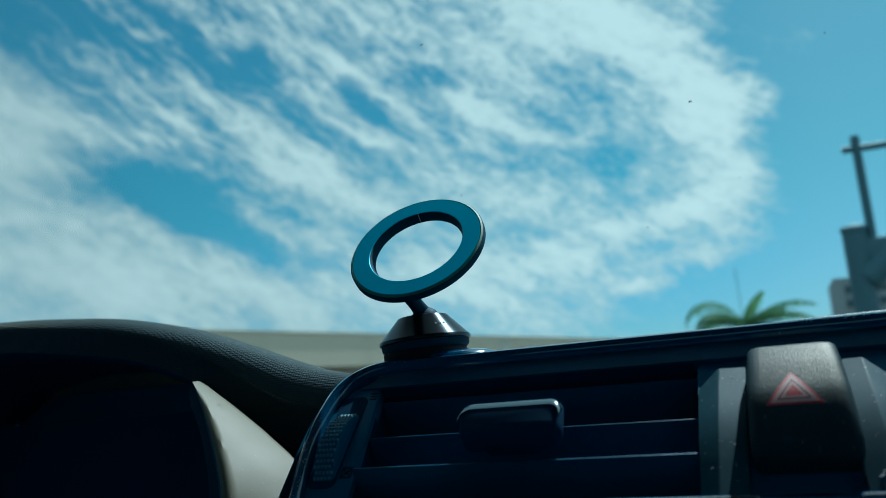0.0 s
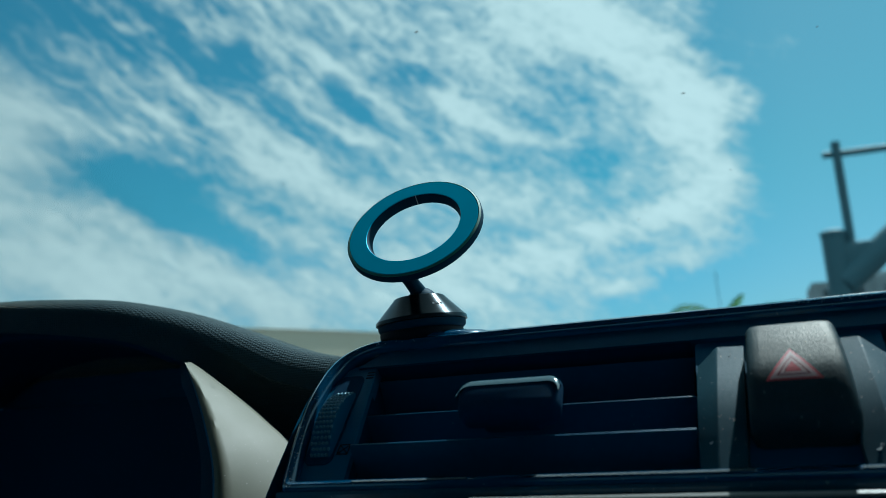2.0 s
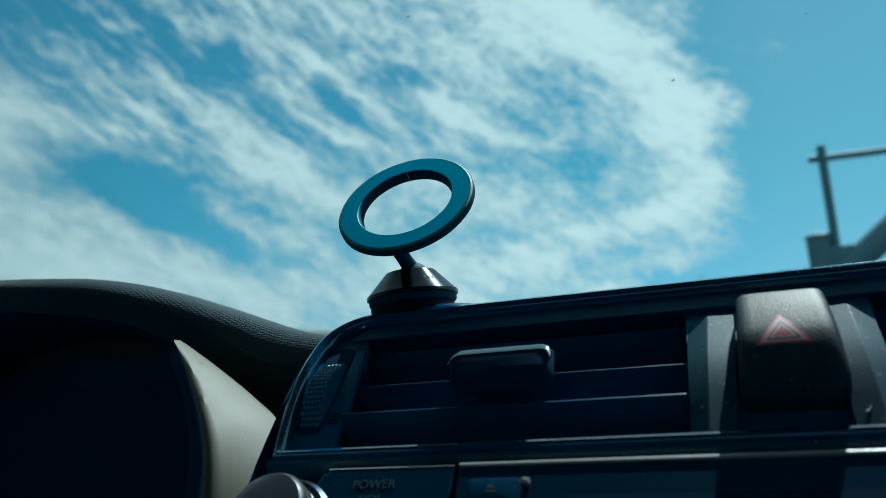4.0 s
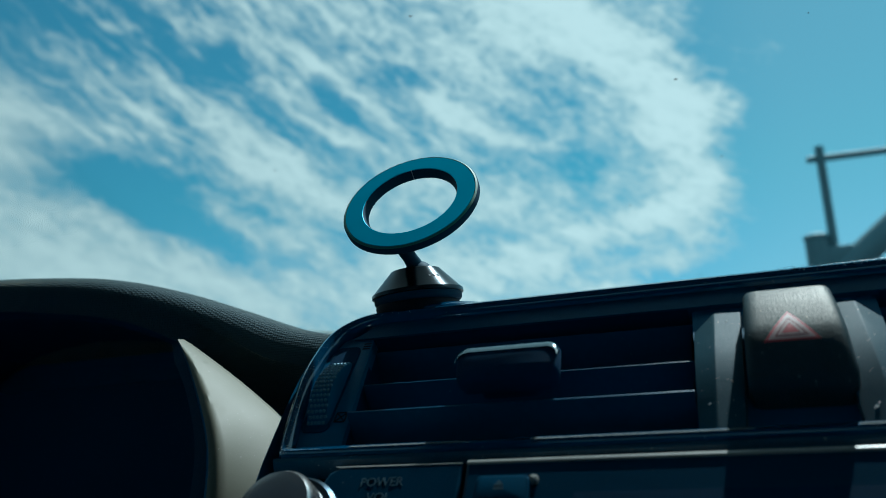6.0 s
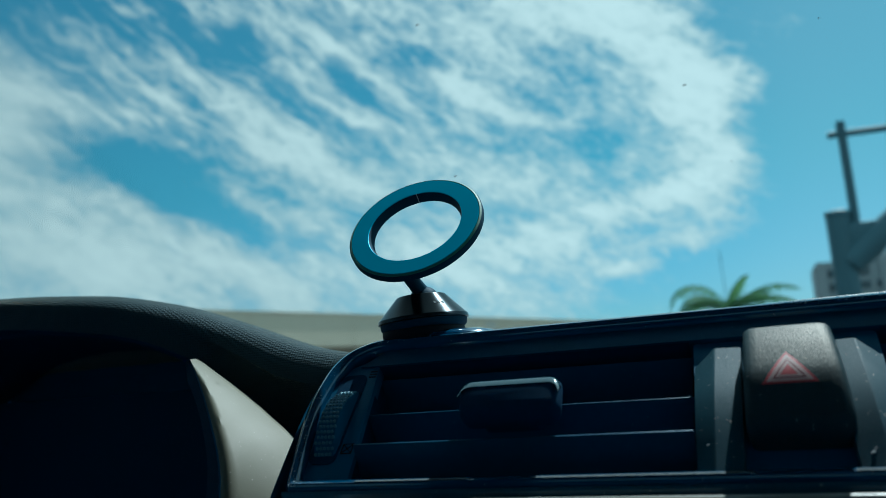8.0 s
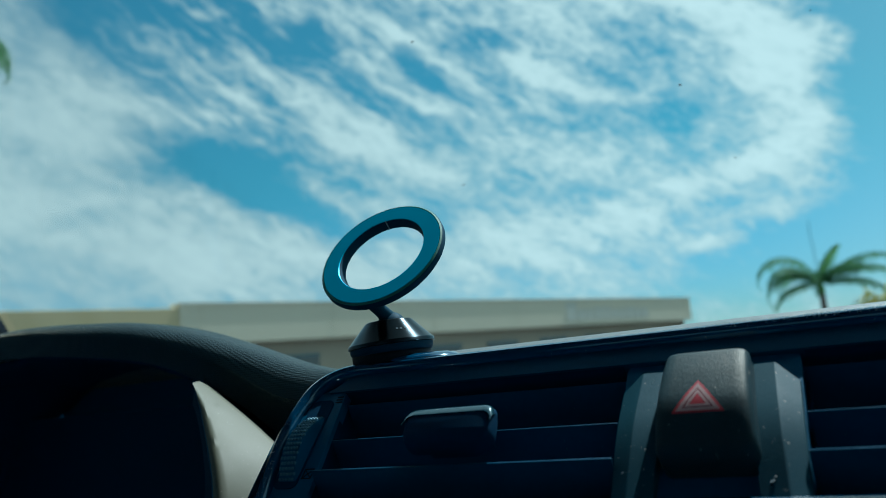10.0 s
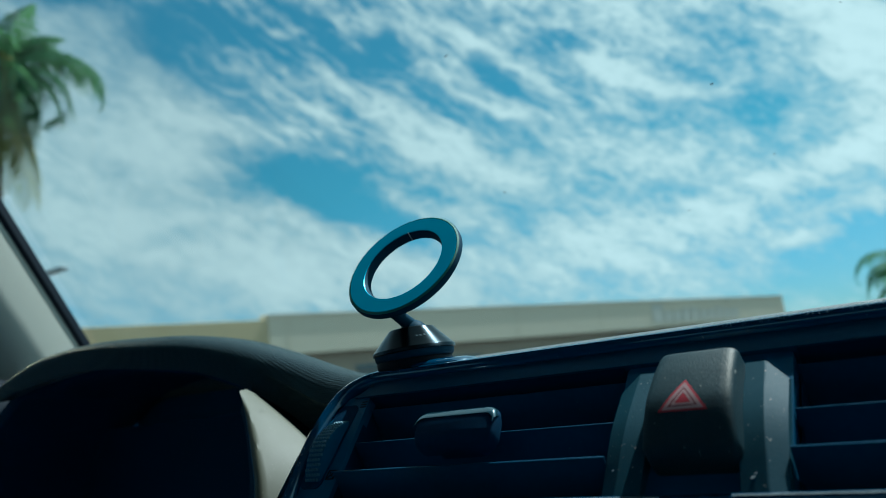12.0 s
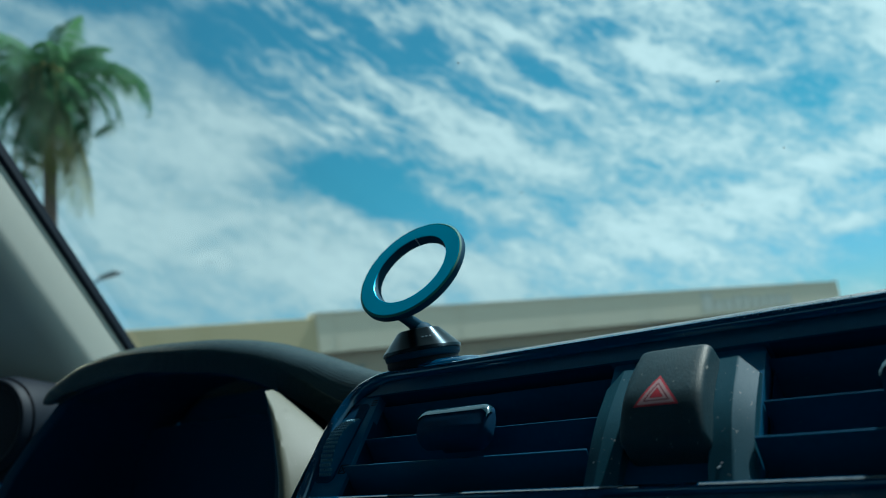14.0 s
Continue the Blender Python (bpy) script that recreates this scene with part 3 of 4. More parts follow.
def build_hazard():
    switch = thing("hazard_switch", "black rocker switch with a red and white hazard triangle", "switch", (MID / 100 + 0.0015, -0.045, -0.032))
    # profile up the switch: bulging above the middle, sinking at its foot
    prof = [(-2.16, -0.5), (-2.13, 0.1), (-2.06, 0.5), (-1.94, 0.74), (-1.75, 0.87), (-1.35, 1.02), (-0.95, 1.13), (-0.6, 1.19), (-0.3, 1.2), (0.1, 1.17), (0.7, 1.09), (1.2, 0.98), (1.6, 0.87), (1.82, 0.76), (1.93, 0.5), (1.96, -0.5)]
    u0, u1 = 12.44, 15.03
    edge = [(0.0, -0.9), (0.02, -0.26), (0.06, -0.14), (0.14, -0.06), (0.26, -0.018), (0.45, 0.0)]
    cols = [(u0 + a, d) for a, d in edge] + [(u1 - a, d) for a, d in reversed(edge)]
    fine = spline([(v, n, 0) for v, n in prof], 46)
    middle = (u0 + u1) / 2
    rows = []
    for p in fine:
        near = max(0.0, 0.4 - (p.x + 2.16), 0.32 - (1.96 - p.x))
        r = 0.4 if p.x < 0 else 0.32
        width = 1.06 - 0.034 * p.x - (r - math.sqrt(max(0.0, r * r - near * near))) / 1.3
        rows.append([(middle + (u - middle) * width, p.x, max(p.y + d, -0.5)) for u, d in cols])
    part("button", moved(loft(rows), FACE), SOFT_BLACK, switch, "black button, its crown worn to a sheen")

    def on_crown(u, v):
        for a, b in zip(fine, fine[1:]):
            if a.x <= v <= b.x:
                return (u, v, a.y + (b.y - a.y) * (v - a.x) / (b.x - a.x))
        return (u, v, fine[-1].y)

    def triangle(r0, r1, lift):
        """A band between two triangles, draped on the crown."""
        rows = []
        for w in (0.0, 0.5, 1.0):
            r = r0 + (r1 - r0) * w
            row = []
            corners = [(MID + 0.02 + r * 0.88 * math.cos(radians(a)), -0.57 + r * 0.82 * math.sin(radians(a))) for a in (90, 210, 330)]
            for i in range(3):
                a, b = corners[i], corners[(i + 1) % 3]
                for k in range(6):
                    x, y, n = on_crown(a[0] + (b[0] - a[0]) * k / 6, a[1] + (b[1] - a[1]) * k / 6)
                    row.append((x, y, n + lift))
            rows.append(row)
        return loft(rows, True)

    part("triangle_edge", moved(triangle(1.0, 0.82, 0.006), FACE), HAZ_RED, switch, "red outline of the triangle")
    part("triangle_outer", moved(triangle(0.84, 0.60, 0.010), FACE), HAZ_WHITE, switch, "worn white triangle band")
    part("triangle_gap", moved(triangle(0.62, 0.50, 0.006), FACE), HAZ_GAP, switch)
    part("triangle_inner", moved(triangle(0.50, 0.33, 0.010), FACE), HAZ_WHITE, switch, "worn white triangle band")
    part("triangle_heart", moved(triangle(0.31, 0.02, 0.010), FACE), HAZ_RED, switch, "red centre of the triangle")


def build_radio():
    radio = thing("car_radio", "black car radio with a satin volume knob and an eject key", "radio", (MID / 100, -0.09, -0.09))
    f = FACE @ Matrix.Translation((0, -3.98, 0)) @ Matrix.Rotation(radians(8), 4, "X") @ Matrix.Translation((0, 3.98, 0))
    left = [(-2.4, -9.0), (4.0, -9.0), (4.0, -3.98), (0.2, -3.98), (-0.25, -4.06), (-0.5, -4.2), (-0.8, -4.9)]
    part("control_panel", moved(prism(left, -1.2, 0.05, 0.1), f), RADIO_BLACK, radio, smooth=False)
    right = [(4.12, -9.0), (2 * MID + 2.4, -9.0), (2 * MID + 0.8, -4.9), (2 * MID + 0.2, -3.98), (4.12, -3.98)]
    part("front_panel", moved(prism(right, -1.2, 0.12, 0.12), f), RADIO_BLACK, radio, "black front panel", smooth=False)
    key = prism(rounded(4.55, -5.6, 6.2, -4.62, 0.22), 0.0, 0.34, 0.1)
    key = part("eject_key", moved(key, f), RADIO_BLACK, radio, "black eject key")
    part("eject_sign", moved(joined(prism([(5.15, -4.98), (5.45, -4.98), (5.3, -4.8)], 0.34, 0.355), prism([(5.15, -5.1), (5.45, -5.1), (5.45, -5.04), (5.15, -5.04)], 0.34, 0.355)), f), PRINT_DIM, key)
    # upper edge of the radio, its bright line of light put into the colour
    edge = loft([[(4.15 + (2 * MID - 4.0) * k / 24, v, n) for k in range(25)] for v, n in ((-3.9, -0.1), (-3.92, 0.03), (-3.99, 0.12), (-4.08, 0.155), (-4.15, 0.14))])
    part("upper_edge", moved(edge, f), EDGE_HIGHLIGHT, radio, "satin upper edge with its highlight painted pale")
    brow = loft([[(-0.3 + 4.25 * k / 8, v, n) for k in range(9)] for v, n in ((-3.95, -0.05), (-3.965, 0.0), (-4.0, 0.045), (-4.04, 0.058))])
    part("upper_edge", moved(brow, f), EDGE_HIGHLIGHT, radio)
    # small pale block standing in for a glint beside the key
    glint = prism(rounded(6.12, -4.86, 6.4, -4.58, 0.1), 0.0, 0.3, 0.1)
    part("key_glint", moved(glint, f), EDGE_HIGHLIGHT, key)
    slot = prism(rounded(7.4, -5.5, 24.0, -5.1, 0.1), 0.1, 0.13)
    part("disc_slot", moved(slot, f), TAB_BODY, radio)
    for text, v in (("POWER", -4.60), ("VOL", -5.12)):
        part("lettering", moved(written(text, 0.42, 0.006), f @ Matrix.Translation((1.42, v, 0.06))), PRINT_DIM, radio, "grey printed lettering")
    base = moved(lathe([(1.62, 0.0), (1.62, 0.35), (1.5, 0.48), (1.2, 0.5)]), f @ Matrix.Translation((-1.2, -6.15, 0)))
    part("knob_collar", base, GUNMETAL, radio)
    cap = moved(lathe([(1.3, 0.4), (1.3, 0.6), (1.22, 0.66), (1.22, 0.74), (1.3, 0.8), (1.28, 1.3), (1.16, 1.48), (0.8, 1.55), (0.0, 1.56)], close=False), f @ Matrix.Translation((-1.2, -6.15, 0)))
    part("volume_knob", cap, CHROME, radio, "satin metal volume knob")


# ---- phone mount ----
def build_mount():
    mount = thing("phone_mount", "magnetic phone mount with a blue-green ring on a dark metal cone", "phone mount", (0, 0, -0.0085))
    tip = CM @ Matrix.Translation((0, 0, -0.1)) @ Matrix.Rotation(radians(-3), 4, "Y") @ Matrix.Translation((0, 0, 0.1))
    pad = lathe([(1.5, -0.98), (1.64, -0.92), (1.74, -0.76), (1.75, -0.58), (1.7, -0.42), (1.62, -0.34)], 64)
    part("sticky_pad", moved(pad, CM), GAUGE, mount, "black adhesive pad")
    collar = lathe([(1.6, -0.5), (1.72, -0.46), (1.8, -0.38), (1.82, -0.3), (1.82, -0.16), (1.7, -0.14)], 64)
    part("collar", moved(collar, tip), MOUNT_BLACK, mount)
    cone = lathe([(1.78, -0.15), (1.88, -0.145), (1.9, -0.13), (1.9, 0.0), (1.885, 0.02), (1.86, 0.03), (1.05, 0.91), (1.03, 0.93), (0.98, 0.945), (0.9, 0.95), (0.6, 0.94)], 128)
    part("cone", moved(cone, tip), TURNED, mount, "turned dark metal cone with a sharp lower lip")
    ball = bmesh.new()
    bmesh.ops.create_uvsphere(ball, u_segments=36, v_segments=20, radius=0.66)
    part("ball", moved(ball, CM @ Matrix.Translation((0.1, 0, 0.68))), MOUNT_BLACK, mount, "black ball joint")
    plate = lathe([(2.15, -0.95), (2.2, -0.78), (2.1, -0.68), (1.75, -0.6), (0.0, -0.58)], 48)
    part("foot_plate", moved(plate, CM @ Matrix.Translation((0.55, 0.25, 0)) @ Matrix.Diagonal((1.1, 0.8, 1, 1))), GLOSS_BLACK, mount, "glossy adhesive foot")
    # worn maker's mark: a few plain strokes round the cone
    for k in range(3):
        a = radians(-46 + 7 * k)
        m = Matrix.Translation((1.472 * math.cos(a), 1.472 * math.sin(a), 0.46)) @ Matrix.Rotation(a + math.pi / 2, 4, "Z") @ Matrix.Rotation(radians(47), 4, "X")
        part("maker_mark", moved(block((0.09, 0.11, 0.012)), tip @ m), MARK_GREY, mount)
    # ring: face and body lean back together
    n = Vector((0.03, -0.793, 0.608)).normalized()
    across = Vector((0, 0, 1)).cross(n).normalized()
    up = n.cross(across)
    c = Vector((-0.14, 0.005, 4.03))
    turn = Matrix((across, up, n)).transposed().to_4x4()
    at = CM @ Matrix.Translation(c) @ turn
    ro, ri, thick = 3.02, 2.08, 0.42
    body = lathe([(ri + 0.03, -0.03), (ri, -0.07), (ri - 0.09, -thick - 0.02), (ri - 0.04, -thick - 0.06), (ri + 0.06, -thick - 0.06), (ro - 0.08, -thick), (ro, -thick + 0.08), (ro, -0.1), (ro - 0.03, -0.06)], 96, False)
    part("ring_body", moved(body, at), MOUNT_BLACK, mount, "black metal ring body")
    face = lathe([(ri + 0.03, -0.03), (ri + 0.05, 0.0), (ro - 0.15, 0.0), (ro - 0.14, -0.03)], 96, False)
    part("ring_face", moved(face, at), RING_FACE, mount, "smooth blue-green ring face")
    bevel = lathe([(ro - 0.03, -0.06), (ro - 0.1, -0.005), (ro - 0.14, -0.03)], 96, False)
    part("ring_edge", moved(bevel, at), RING_EDGE, mount, "thin pale green bevel")
    seam = block((0.03, 0.5, 0.02), (0, 0, 0))
    moved(seam, at @ Matrix.Rotation(radians(8), 4, "Z") @ Matrix.Translation((0, ri - 0.055, -thick / 2)) @ Matrix.Rotation(radians(78), 4, "X"))
    part("seam", seam, PRINT, mount, "pale seam inside the ring")
    # short arm from the ball to the ring's back
    foot = c + turn.to_3x3() @ Vector((0.05, -(ro + ri) / 2, -thick))
    arm = rod([(0.02, -0.1, 1.1), tuple((foot + Vector((0.02, -0.1, 1.1))) / 2), tuple(foot + n * 0.2)], [0.34, 0.3, 0.34], 16)
    part("arm", moved(arm, CM), MOUNT_BLACK, mount)
    return mount


# ---- dashboard top, binnacle, pillar ----
def build_dash():
    dash = thing("dashboard", "grained charcoal dashboard top running to the windscreen", "dashboard", (MID / 100, 0.15, -0.03))
    # skin rising just behind the console's edge, then falling to the glass
    prof = [(-1.62, -1.25), (-1.56, -0.98), (-1.48, -0.87), (-1.34, -0.79), (-1.1, -0.76), (-0.4, -0.78), (0.6, -0.78), (2.2, -0.60), (3.2, -0.56), (4.5, -0.66), (7, -1.2), (14, -2.6), (26, -3.6), (37, -4.2), (38, -7)]
    rows = []
    for k in range(41):
        x = -3.1 + 73.1 * (k / 40) ** 2
        drop = -0.42 * max(0, (-0.8 - x) / 1.4) ** 2
        sink = 0.11 * (1 - min(1, max(0, (x - 9) / 7)))
        rows.append([(x, y, z + drop - (sink if y < 1 else 0)) for y, z in prof])
    part("top_skin", moved(loft(rows), CM), PAD, dash, "grained charcoal skin")
    rows = [[(x, y, z) for y, z in [(14.5, -4.5), (18, -4.35), (22, -4.25), (26, -4.2), (37, -4.4), (38, -7)]] for x in (-66, -45, -25, -5.6)]
    part("driver_skin", moved(loft(rows), CM), PAD, dash)
    for wide, x, y in ((46, -28.0, 20), (34, MID, 14), (40, 51.5, 14)):
        part("lower_body", moved(block((wide, 14, 50), (x, y, -32)), CM), MATTE_BLACK, dash, "black lower dashboard")
    glove = loft([[(x, y, z) for y, z in ((-1.4, -1.2), (-2.6, -3), (-4, -8), (-2, -20))] for x in (31.2, 45, 69)])
    part("passenger_face", moved(glove, CM), MATTE_BLACK, dash)


HOOD_TOP = [(-40.8, 2.6, 1.2), (-40.2, 2.4, 1.9), (-38.8, 2.1, 2.45), (-34.6, 2.0, 3.45), (-29.1, 2.0, 3.78), (-25.6, 2.0, 3.7), (-22.4, 2.3, 3.47), (-19.4, 3.2, 3.17), (-16.4, 4.3, 2.46), (-13.0, 4.9, 1.22), (-9.7, 5.0, -0.05), (-7.6, 5.0, -0.66), (-3.5, 5.0, -1.4)]
HOOD_LOW = [(-39.6, 1.6, 0.9), (-38.4, 1.3, 1.1), (-36.1, 1.0, 1.4), (-32.5, 1.0, 1.7), (-28.9, 1.0, 1.9), (-25.4, 1.0, 1.8), (-22.1, 1.3, 1.45), (-17.9, 2.3, 0.75), (-14.9, 3.4, -0.6), (-12.5, 4.3, -2.3), (-10.6, 4.9, -4.0), (-8.6, 5.5, -5.6), (-6.4, 6.1, -7.2)]


def build_binnacle():
    bin_ = thing("instrument_binnacle", "instrument binnacle with a grained hood and satin grey surround", "instrument panel", (-0.25, 0.03, 0.0))
    n = 49
    top, low = spline(HOOD_TOP, n), spline(HOOD_LOW, n)
    rows = []
    for t, l in zip(top, low):
        h, g = t.z - l.z, t.x - l.x
        w = min(1.0, max(0.0, (t.x + 28) / 15))
        roll = min(0.66 + 1.1 * w * w * (3 - 2 * w), 0.45 * h)
        crown = [(t.x - 0.47 * g * math.cos(a), t.y + 0.3 - 1.46 * math.cos(a), t.z - roll + roll * math.sin(a)) for a in (radians(d) for d in (4, 16, 29, 42, 55, 67, 79, 90))]
        rows.append([(l.x + 0.3, l.y + 2.4, l.z + 0.25), (l.x, l.y + 0.3, l.z + 0.02), (l.x, l.y, l.z), (l.x + g * 0.06, l.y - 0.08, l.z + 0.1 * h), (l.x + g * 0.5, (l.y + t.y) / 2 - 0.64, l.z + 0.5 * h),
                     *crown, (t.x, t.y + 1.4, t.z - 0.05), (t.x + 0.05, 8.0, t.z - 0.9), (t.x + 0.2, 14.0, min(t.z - 3.0, 0.0))])
    part("hood", moved(loft(rows), CM), HOOD_SKIN, bin_, "grained charcoal hood")
    # satin surround on the console side
    left = [(-13.1, 1.2, -0.72), (-11.3, 0.14, -2.22), (-9.7, -1.03, -3.95), (-8.5, -2.1, -6.05), (-8.0, -3.2, -8.6), (-7.9, -4.4, -11.5)]
    right = [(-13.4, 2.0, -0.66), (-11.5, 2.0, -1.98), (-9.6, 2.0, -3.42), (-7.4, 1.9, -5.35), (-5.2, 1.1, -8.2), (-4.4, 0.0, -11.5)]
    ls, rs = spline(left, 33), spline(right, 33)
    rows = []
    lip = []
    for k, (a, b) in enumerate(zip(ls, rs)):
        d = b - a
        e = math.sin(min(1.0, k / 13) * math.pi / 2)
        edge = [a + Vector(v) * e for v in ((-1.05, 1.3, 0), (-1.0, 0.9, 0), (-0.9, 0.55, 0), (-0.72, 0.3, 0), (-0.48, 0.12, 0), (-0.2, 0.03, 0))]
        lip.append(edge[:5])
        row = edge[4:]
        for w in (0.04, 0.12, 0.3, 0.6, 1.0):
            row.append(a + d * w + Vector((0.08, -0.04, 0.08)) * math.sin(math.pi * w) * e)
        row += [b + Vector((0.25, 0.3, -0.25)), b + Vector((0.3, 1.2, -1.5))]
        rows.append(row)
    part("surround", moved(loft(rows), CM), SILVER, bin_, "satin grey surround catching the sun")
    # black on the rolled lip stands in for its shaded side
    part("surround_lip", moved(loft(lip), CM), MATTE_BLACK, bin_, "rolled lip of the surround, its shade painted black")
    back = [[(t.x + 0.2, 14.0, min(t.z - 3.0, 0.0)), (t.x + 0.2, 14.2, -12.0)] for t in top]
    part("cowl_back", moved(loft(back), CM), DEEP_BLACK, bin_)
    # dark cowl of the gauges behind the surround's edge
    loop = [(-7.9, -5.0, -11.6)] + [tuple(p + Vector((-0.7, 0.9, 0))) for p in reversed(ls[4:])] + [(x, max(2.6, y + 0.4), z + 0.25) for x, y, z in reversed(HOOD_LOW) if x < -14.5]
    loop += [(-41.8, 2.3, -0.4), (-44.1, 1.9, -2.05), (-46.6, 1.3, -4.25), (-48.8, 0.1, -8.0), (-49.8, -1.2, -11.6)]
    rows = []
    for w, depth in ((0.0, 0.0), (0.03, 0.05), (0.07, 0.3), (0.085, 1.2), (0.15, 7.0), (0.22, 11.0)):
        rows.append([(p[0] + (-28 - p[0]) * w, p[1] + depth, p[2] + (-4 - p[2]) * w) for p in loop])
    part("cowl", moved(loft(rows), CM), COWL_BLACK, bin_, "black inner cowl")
    # outer skin of the cowl on the door side
    side = [(-40.4, 2.9, 0.95), (-42.0, 2.4, -0.35), (-44.3, 2.0, -2.0), (-46.8, 1.4, -4.2), (-49.0, 0.2, -8.0), (-50.0, -1.1, -11.6)]
    rows = [[p, (p[0] - 0.3, p[1] + 1.0, p[2]), (p[0] - 0.8, p[1] + 9.0, p[2] - 0.6), (p[0] - 1.2, p[1] + 18.0, p[2] - 3.0)] for p in side]
    part("cowl_side", moved(loft(rows), CM), MATTE_BLACK, bin_)
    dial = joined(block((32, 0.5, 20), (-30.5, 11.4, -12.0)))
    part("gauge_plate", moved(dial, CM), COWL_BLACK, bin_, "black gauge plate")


def build_pillar():
    pillar = thing("windscreen_pillar", "light grey pillar trim with a black glass seal", "pillar", (-0.6, 0.12, 0.18), kind="structure")
    a, b = Vector((-66.2, 34.0, -4.6)), Vector((-44.8, -13.4, 47.6))
    axis = (b - a).normalized()
    n1 = Vector((0.93, 0.3, -0.12))
    n1 = (n1 - axis * n1.dot(axis)).normalized()
    e1 = axis.cross(n1).normalized()
    if e1.y > 0:
        e1 = -e1
    n2 = Vector((0.62, -0.52, -0.50))
    n2 = (n2 - axis * n2.dot(axis)).normalized()
    e2 = axis.cross(n2).normalized()
    if e2.x > 0:
        e2 = -e2
    stations = [a + (b - a) * k / 12 for k in range(13)]
    rows = [[p - n1 * 1.2 - e1 * 0.2, p, p + e1 * 1.0 + n1 * 0.2, p + e1 * 1.4 - n1 * 0.1] for p in stations]
    part("seal", moved(loft(rows), CM), GAUGE, pillar, "black rubber glass seal")
    rows = []
    for p in stations:
        q = p + e1 * 1.3 - n1 * 0.15
        k = q + e1 * 4.4 + n1 * 0.05
        rows.append([q - n1 * 1.0, q, q + e1 * 0.2 + n1 * 0.05, q + e1 * 4.1 + n1 * 0.06, k, k + e1 * 0.9 + e2 * 0.25, k + e1 * 1.4 + e2 * 0.75 - n1 * 0.1, k + e1 * 1.6 + e2 * 1.5 - n1 * 0.2, k + e1 * 1.5 + e2 * 9 - n1 * 0.4, k + e1 * 0.2 + e2 * 22 - n1 * 1.5])
    part("trim", moved(loft(rows), CM), PILLAR_TRIM, pillar, "light grey grained trim")


def build_cabin():
    """Plain shell round the camera: glass, roof, doors, floor and rear."""
    def glass_at(z):
        return 34.6 - 0.9 * z
    rows = []
    for k in range(13):
        z = -5 + 40.5 * k / 12
        half = 80.5 - (z + 5) * 0.42
        rows.append([(MID + half * s, glass_at(z) - 3.6 * s * s, z) for s in np.linspace(-1, 1, 17)])
    pane = part("windscreen", moved(loft(rows), CM), GLASS)
    tagged(pane, "clear raked windscreen with a few dirt specks", "windscreen", kind="structure")
    pane.visible_shadow = False
    edge = [(MID - 87, -157), (MID - 87, -16), (MID - 60, -8), (MID - 36, 2.5), (MID + 36, 2.5), (MID + 60, -8), (MID + 87, -16), (MID + 87, -157)]
    roof = prism(edge, 35, 38)
    tagged(part("ceiling", moved(roof, CM), LINER), "grey woven headliner", "ceiling", kind="structure")
    # doors, rear, seats and floor are unseen; their blue serves as fill light
    for name, x in (("wall_left", -71), ("wall_right", 98)):
        door = joined(block((5, 172, 76), (x, -67, -40)), block((5, 9, 31), (x, -55, 13.5)), block((5, 28, 31), (x, -139, 13.5)), block((5, 160, 7), (x, -78, 32)))
        tagged(part(name, moved(door, CM), BOUNCE_CLOTH), "unseen car door lining, blue to bounce fill light", "door", kind="structure")
    tagged(part("wall_rear", moved(joined(block((174, 5, 82), (MID, -155, -38)), block((174, 5, 8), (MID, -155, 34)), block((26, 5, 27), (MID - 74, -155, 16.5)), block((26, 5, 27), (MID + 74, -155, 16.5))), CM), BOUNCE_CLOTH), "unseen rear wall of the cabin, blue to bounce fill light", "wall", kind="structure")
    tagged(part("wall_seats", moved(block((140, 12, 78), (MID, -95, -39), 4), CM), BOUNCE_CLOTH), "unseen front seat backs, blue to bounce fill light", "seat", kind="structure")
    tagged(part("floor", moved(block((170, 200, 4), (MID, -55, -78)), CM), BOUNCE_CARPET), "unseen cabin floor, blue to bounce fill light", "floor", kind="structure")
    for name, size, at in (("window_1", (122, 0.5, 27), (MID, -155, 16.5)), ("window_2", (0.5, 66, 31), (-71, -92, 13.5)), ("window_3", (0.5, 66, 31), (98, -92, 13.5))):
        w = tagged(part(name, moved(block(size, at), CM), TINTED), "tinted rear car window", "window", kind="structure")
        w.visible_shadow = False
    # vent takes the near-black gauge colour in place of a shadow over it
    vent = thing("side_vent", "black round air vent at the end of the dashboard, its shadow painted in", "air vent", (-0.53, 0.05, -0.045))
    place = CM @ Matrix.Translation((-58.0, 5.0, 0.3)) @ Matrix.Rotation(radians(24), 4, "Z") @ Matrix.Rotation(radians(80), 4, "X")
    ringed = lathe([(4.6, -3.0), (4.6, 0.5), (4.45, 0.72), (4.2, 0.75), (3.9, 0.55), (3.75, 0.0)], 40, False)
    part("vent_ring", moved(ringed, place), GAUGE, vent, "satin rim of the vent")
    part("vent_disc", moved(lathe([(3.8, -0.2), (3.8, 0.0), (1.0, 0.15)], 32), place), GAUGE, vent)
    part("vent_pod", moved(lathe([(5.2, -9.0), (5.1, -2.0), (4.8, -0.4), (4.4, -0.3)], 40), place), GAUGE, vent)
    # dirt on the glass
    rng = random.Random(7)
    for x, z, r in ((-5.66, 20.9, 0.13), (10.4, 15.1, 0.12), (-6.6, 12.3, 0.10), (12.6, 10.6, 0.07), (18.5, 17.0, 0.06), (-20.0, 14.0, 0.07), (6.0, 8.5, 0.06), (1.5, 24.0, 0.06), (22.0, 22.0, 0.07)):
        s = (x - MID) / (80.5 - (z + 5) * 0.42)
        bm = bmesh.new()
        bmesh.ops.create_icosphere(bm, subdivisions=2, radius=r * 0.8)
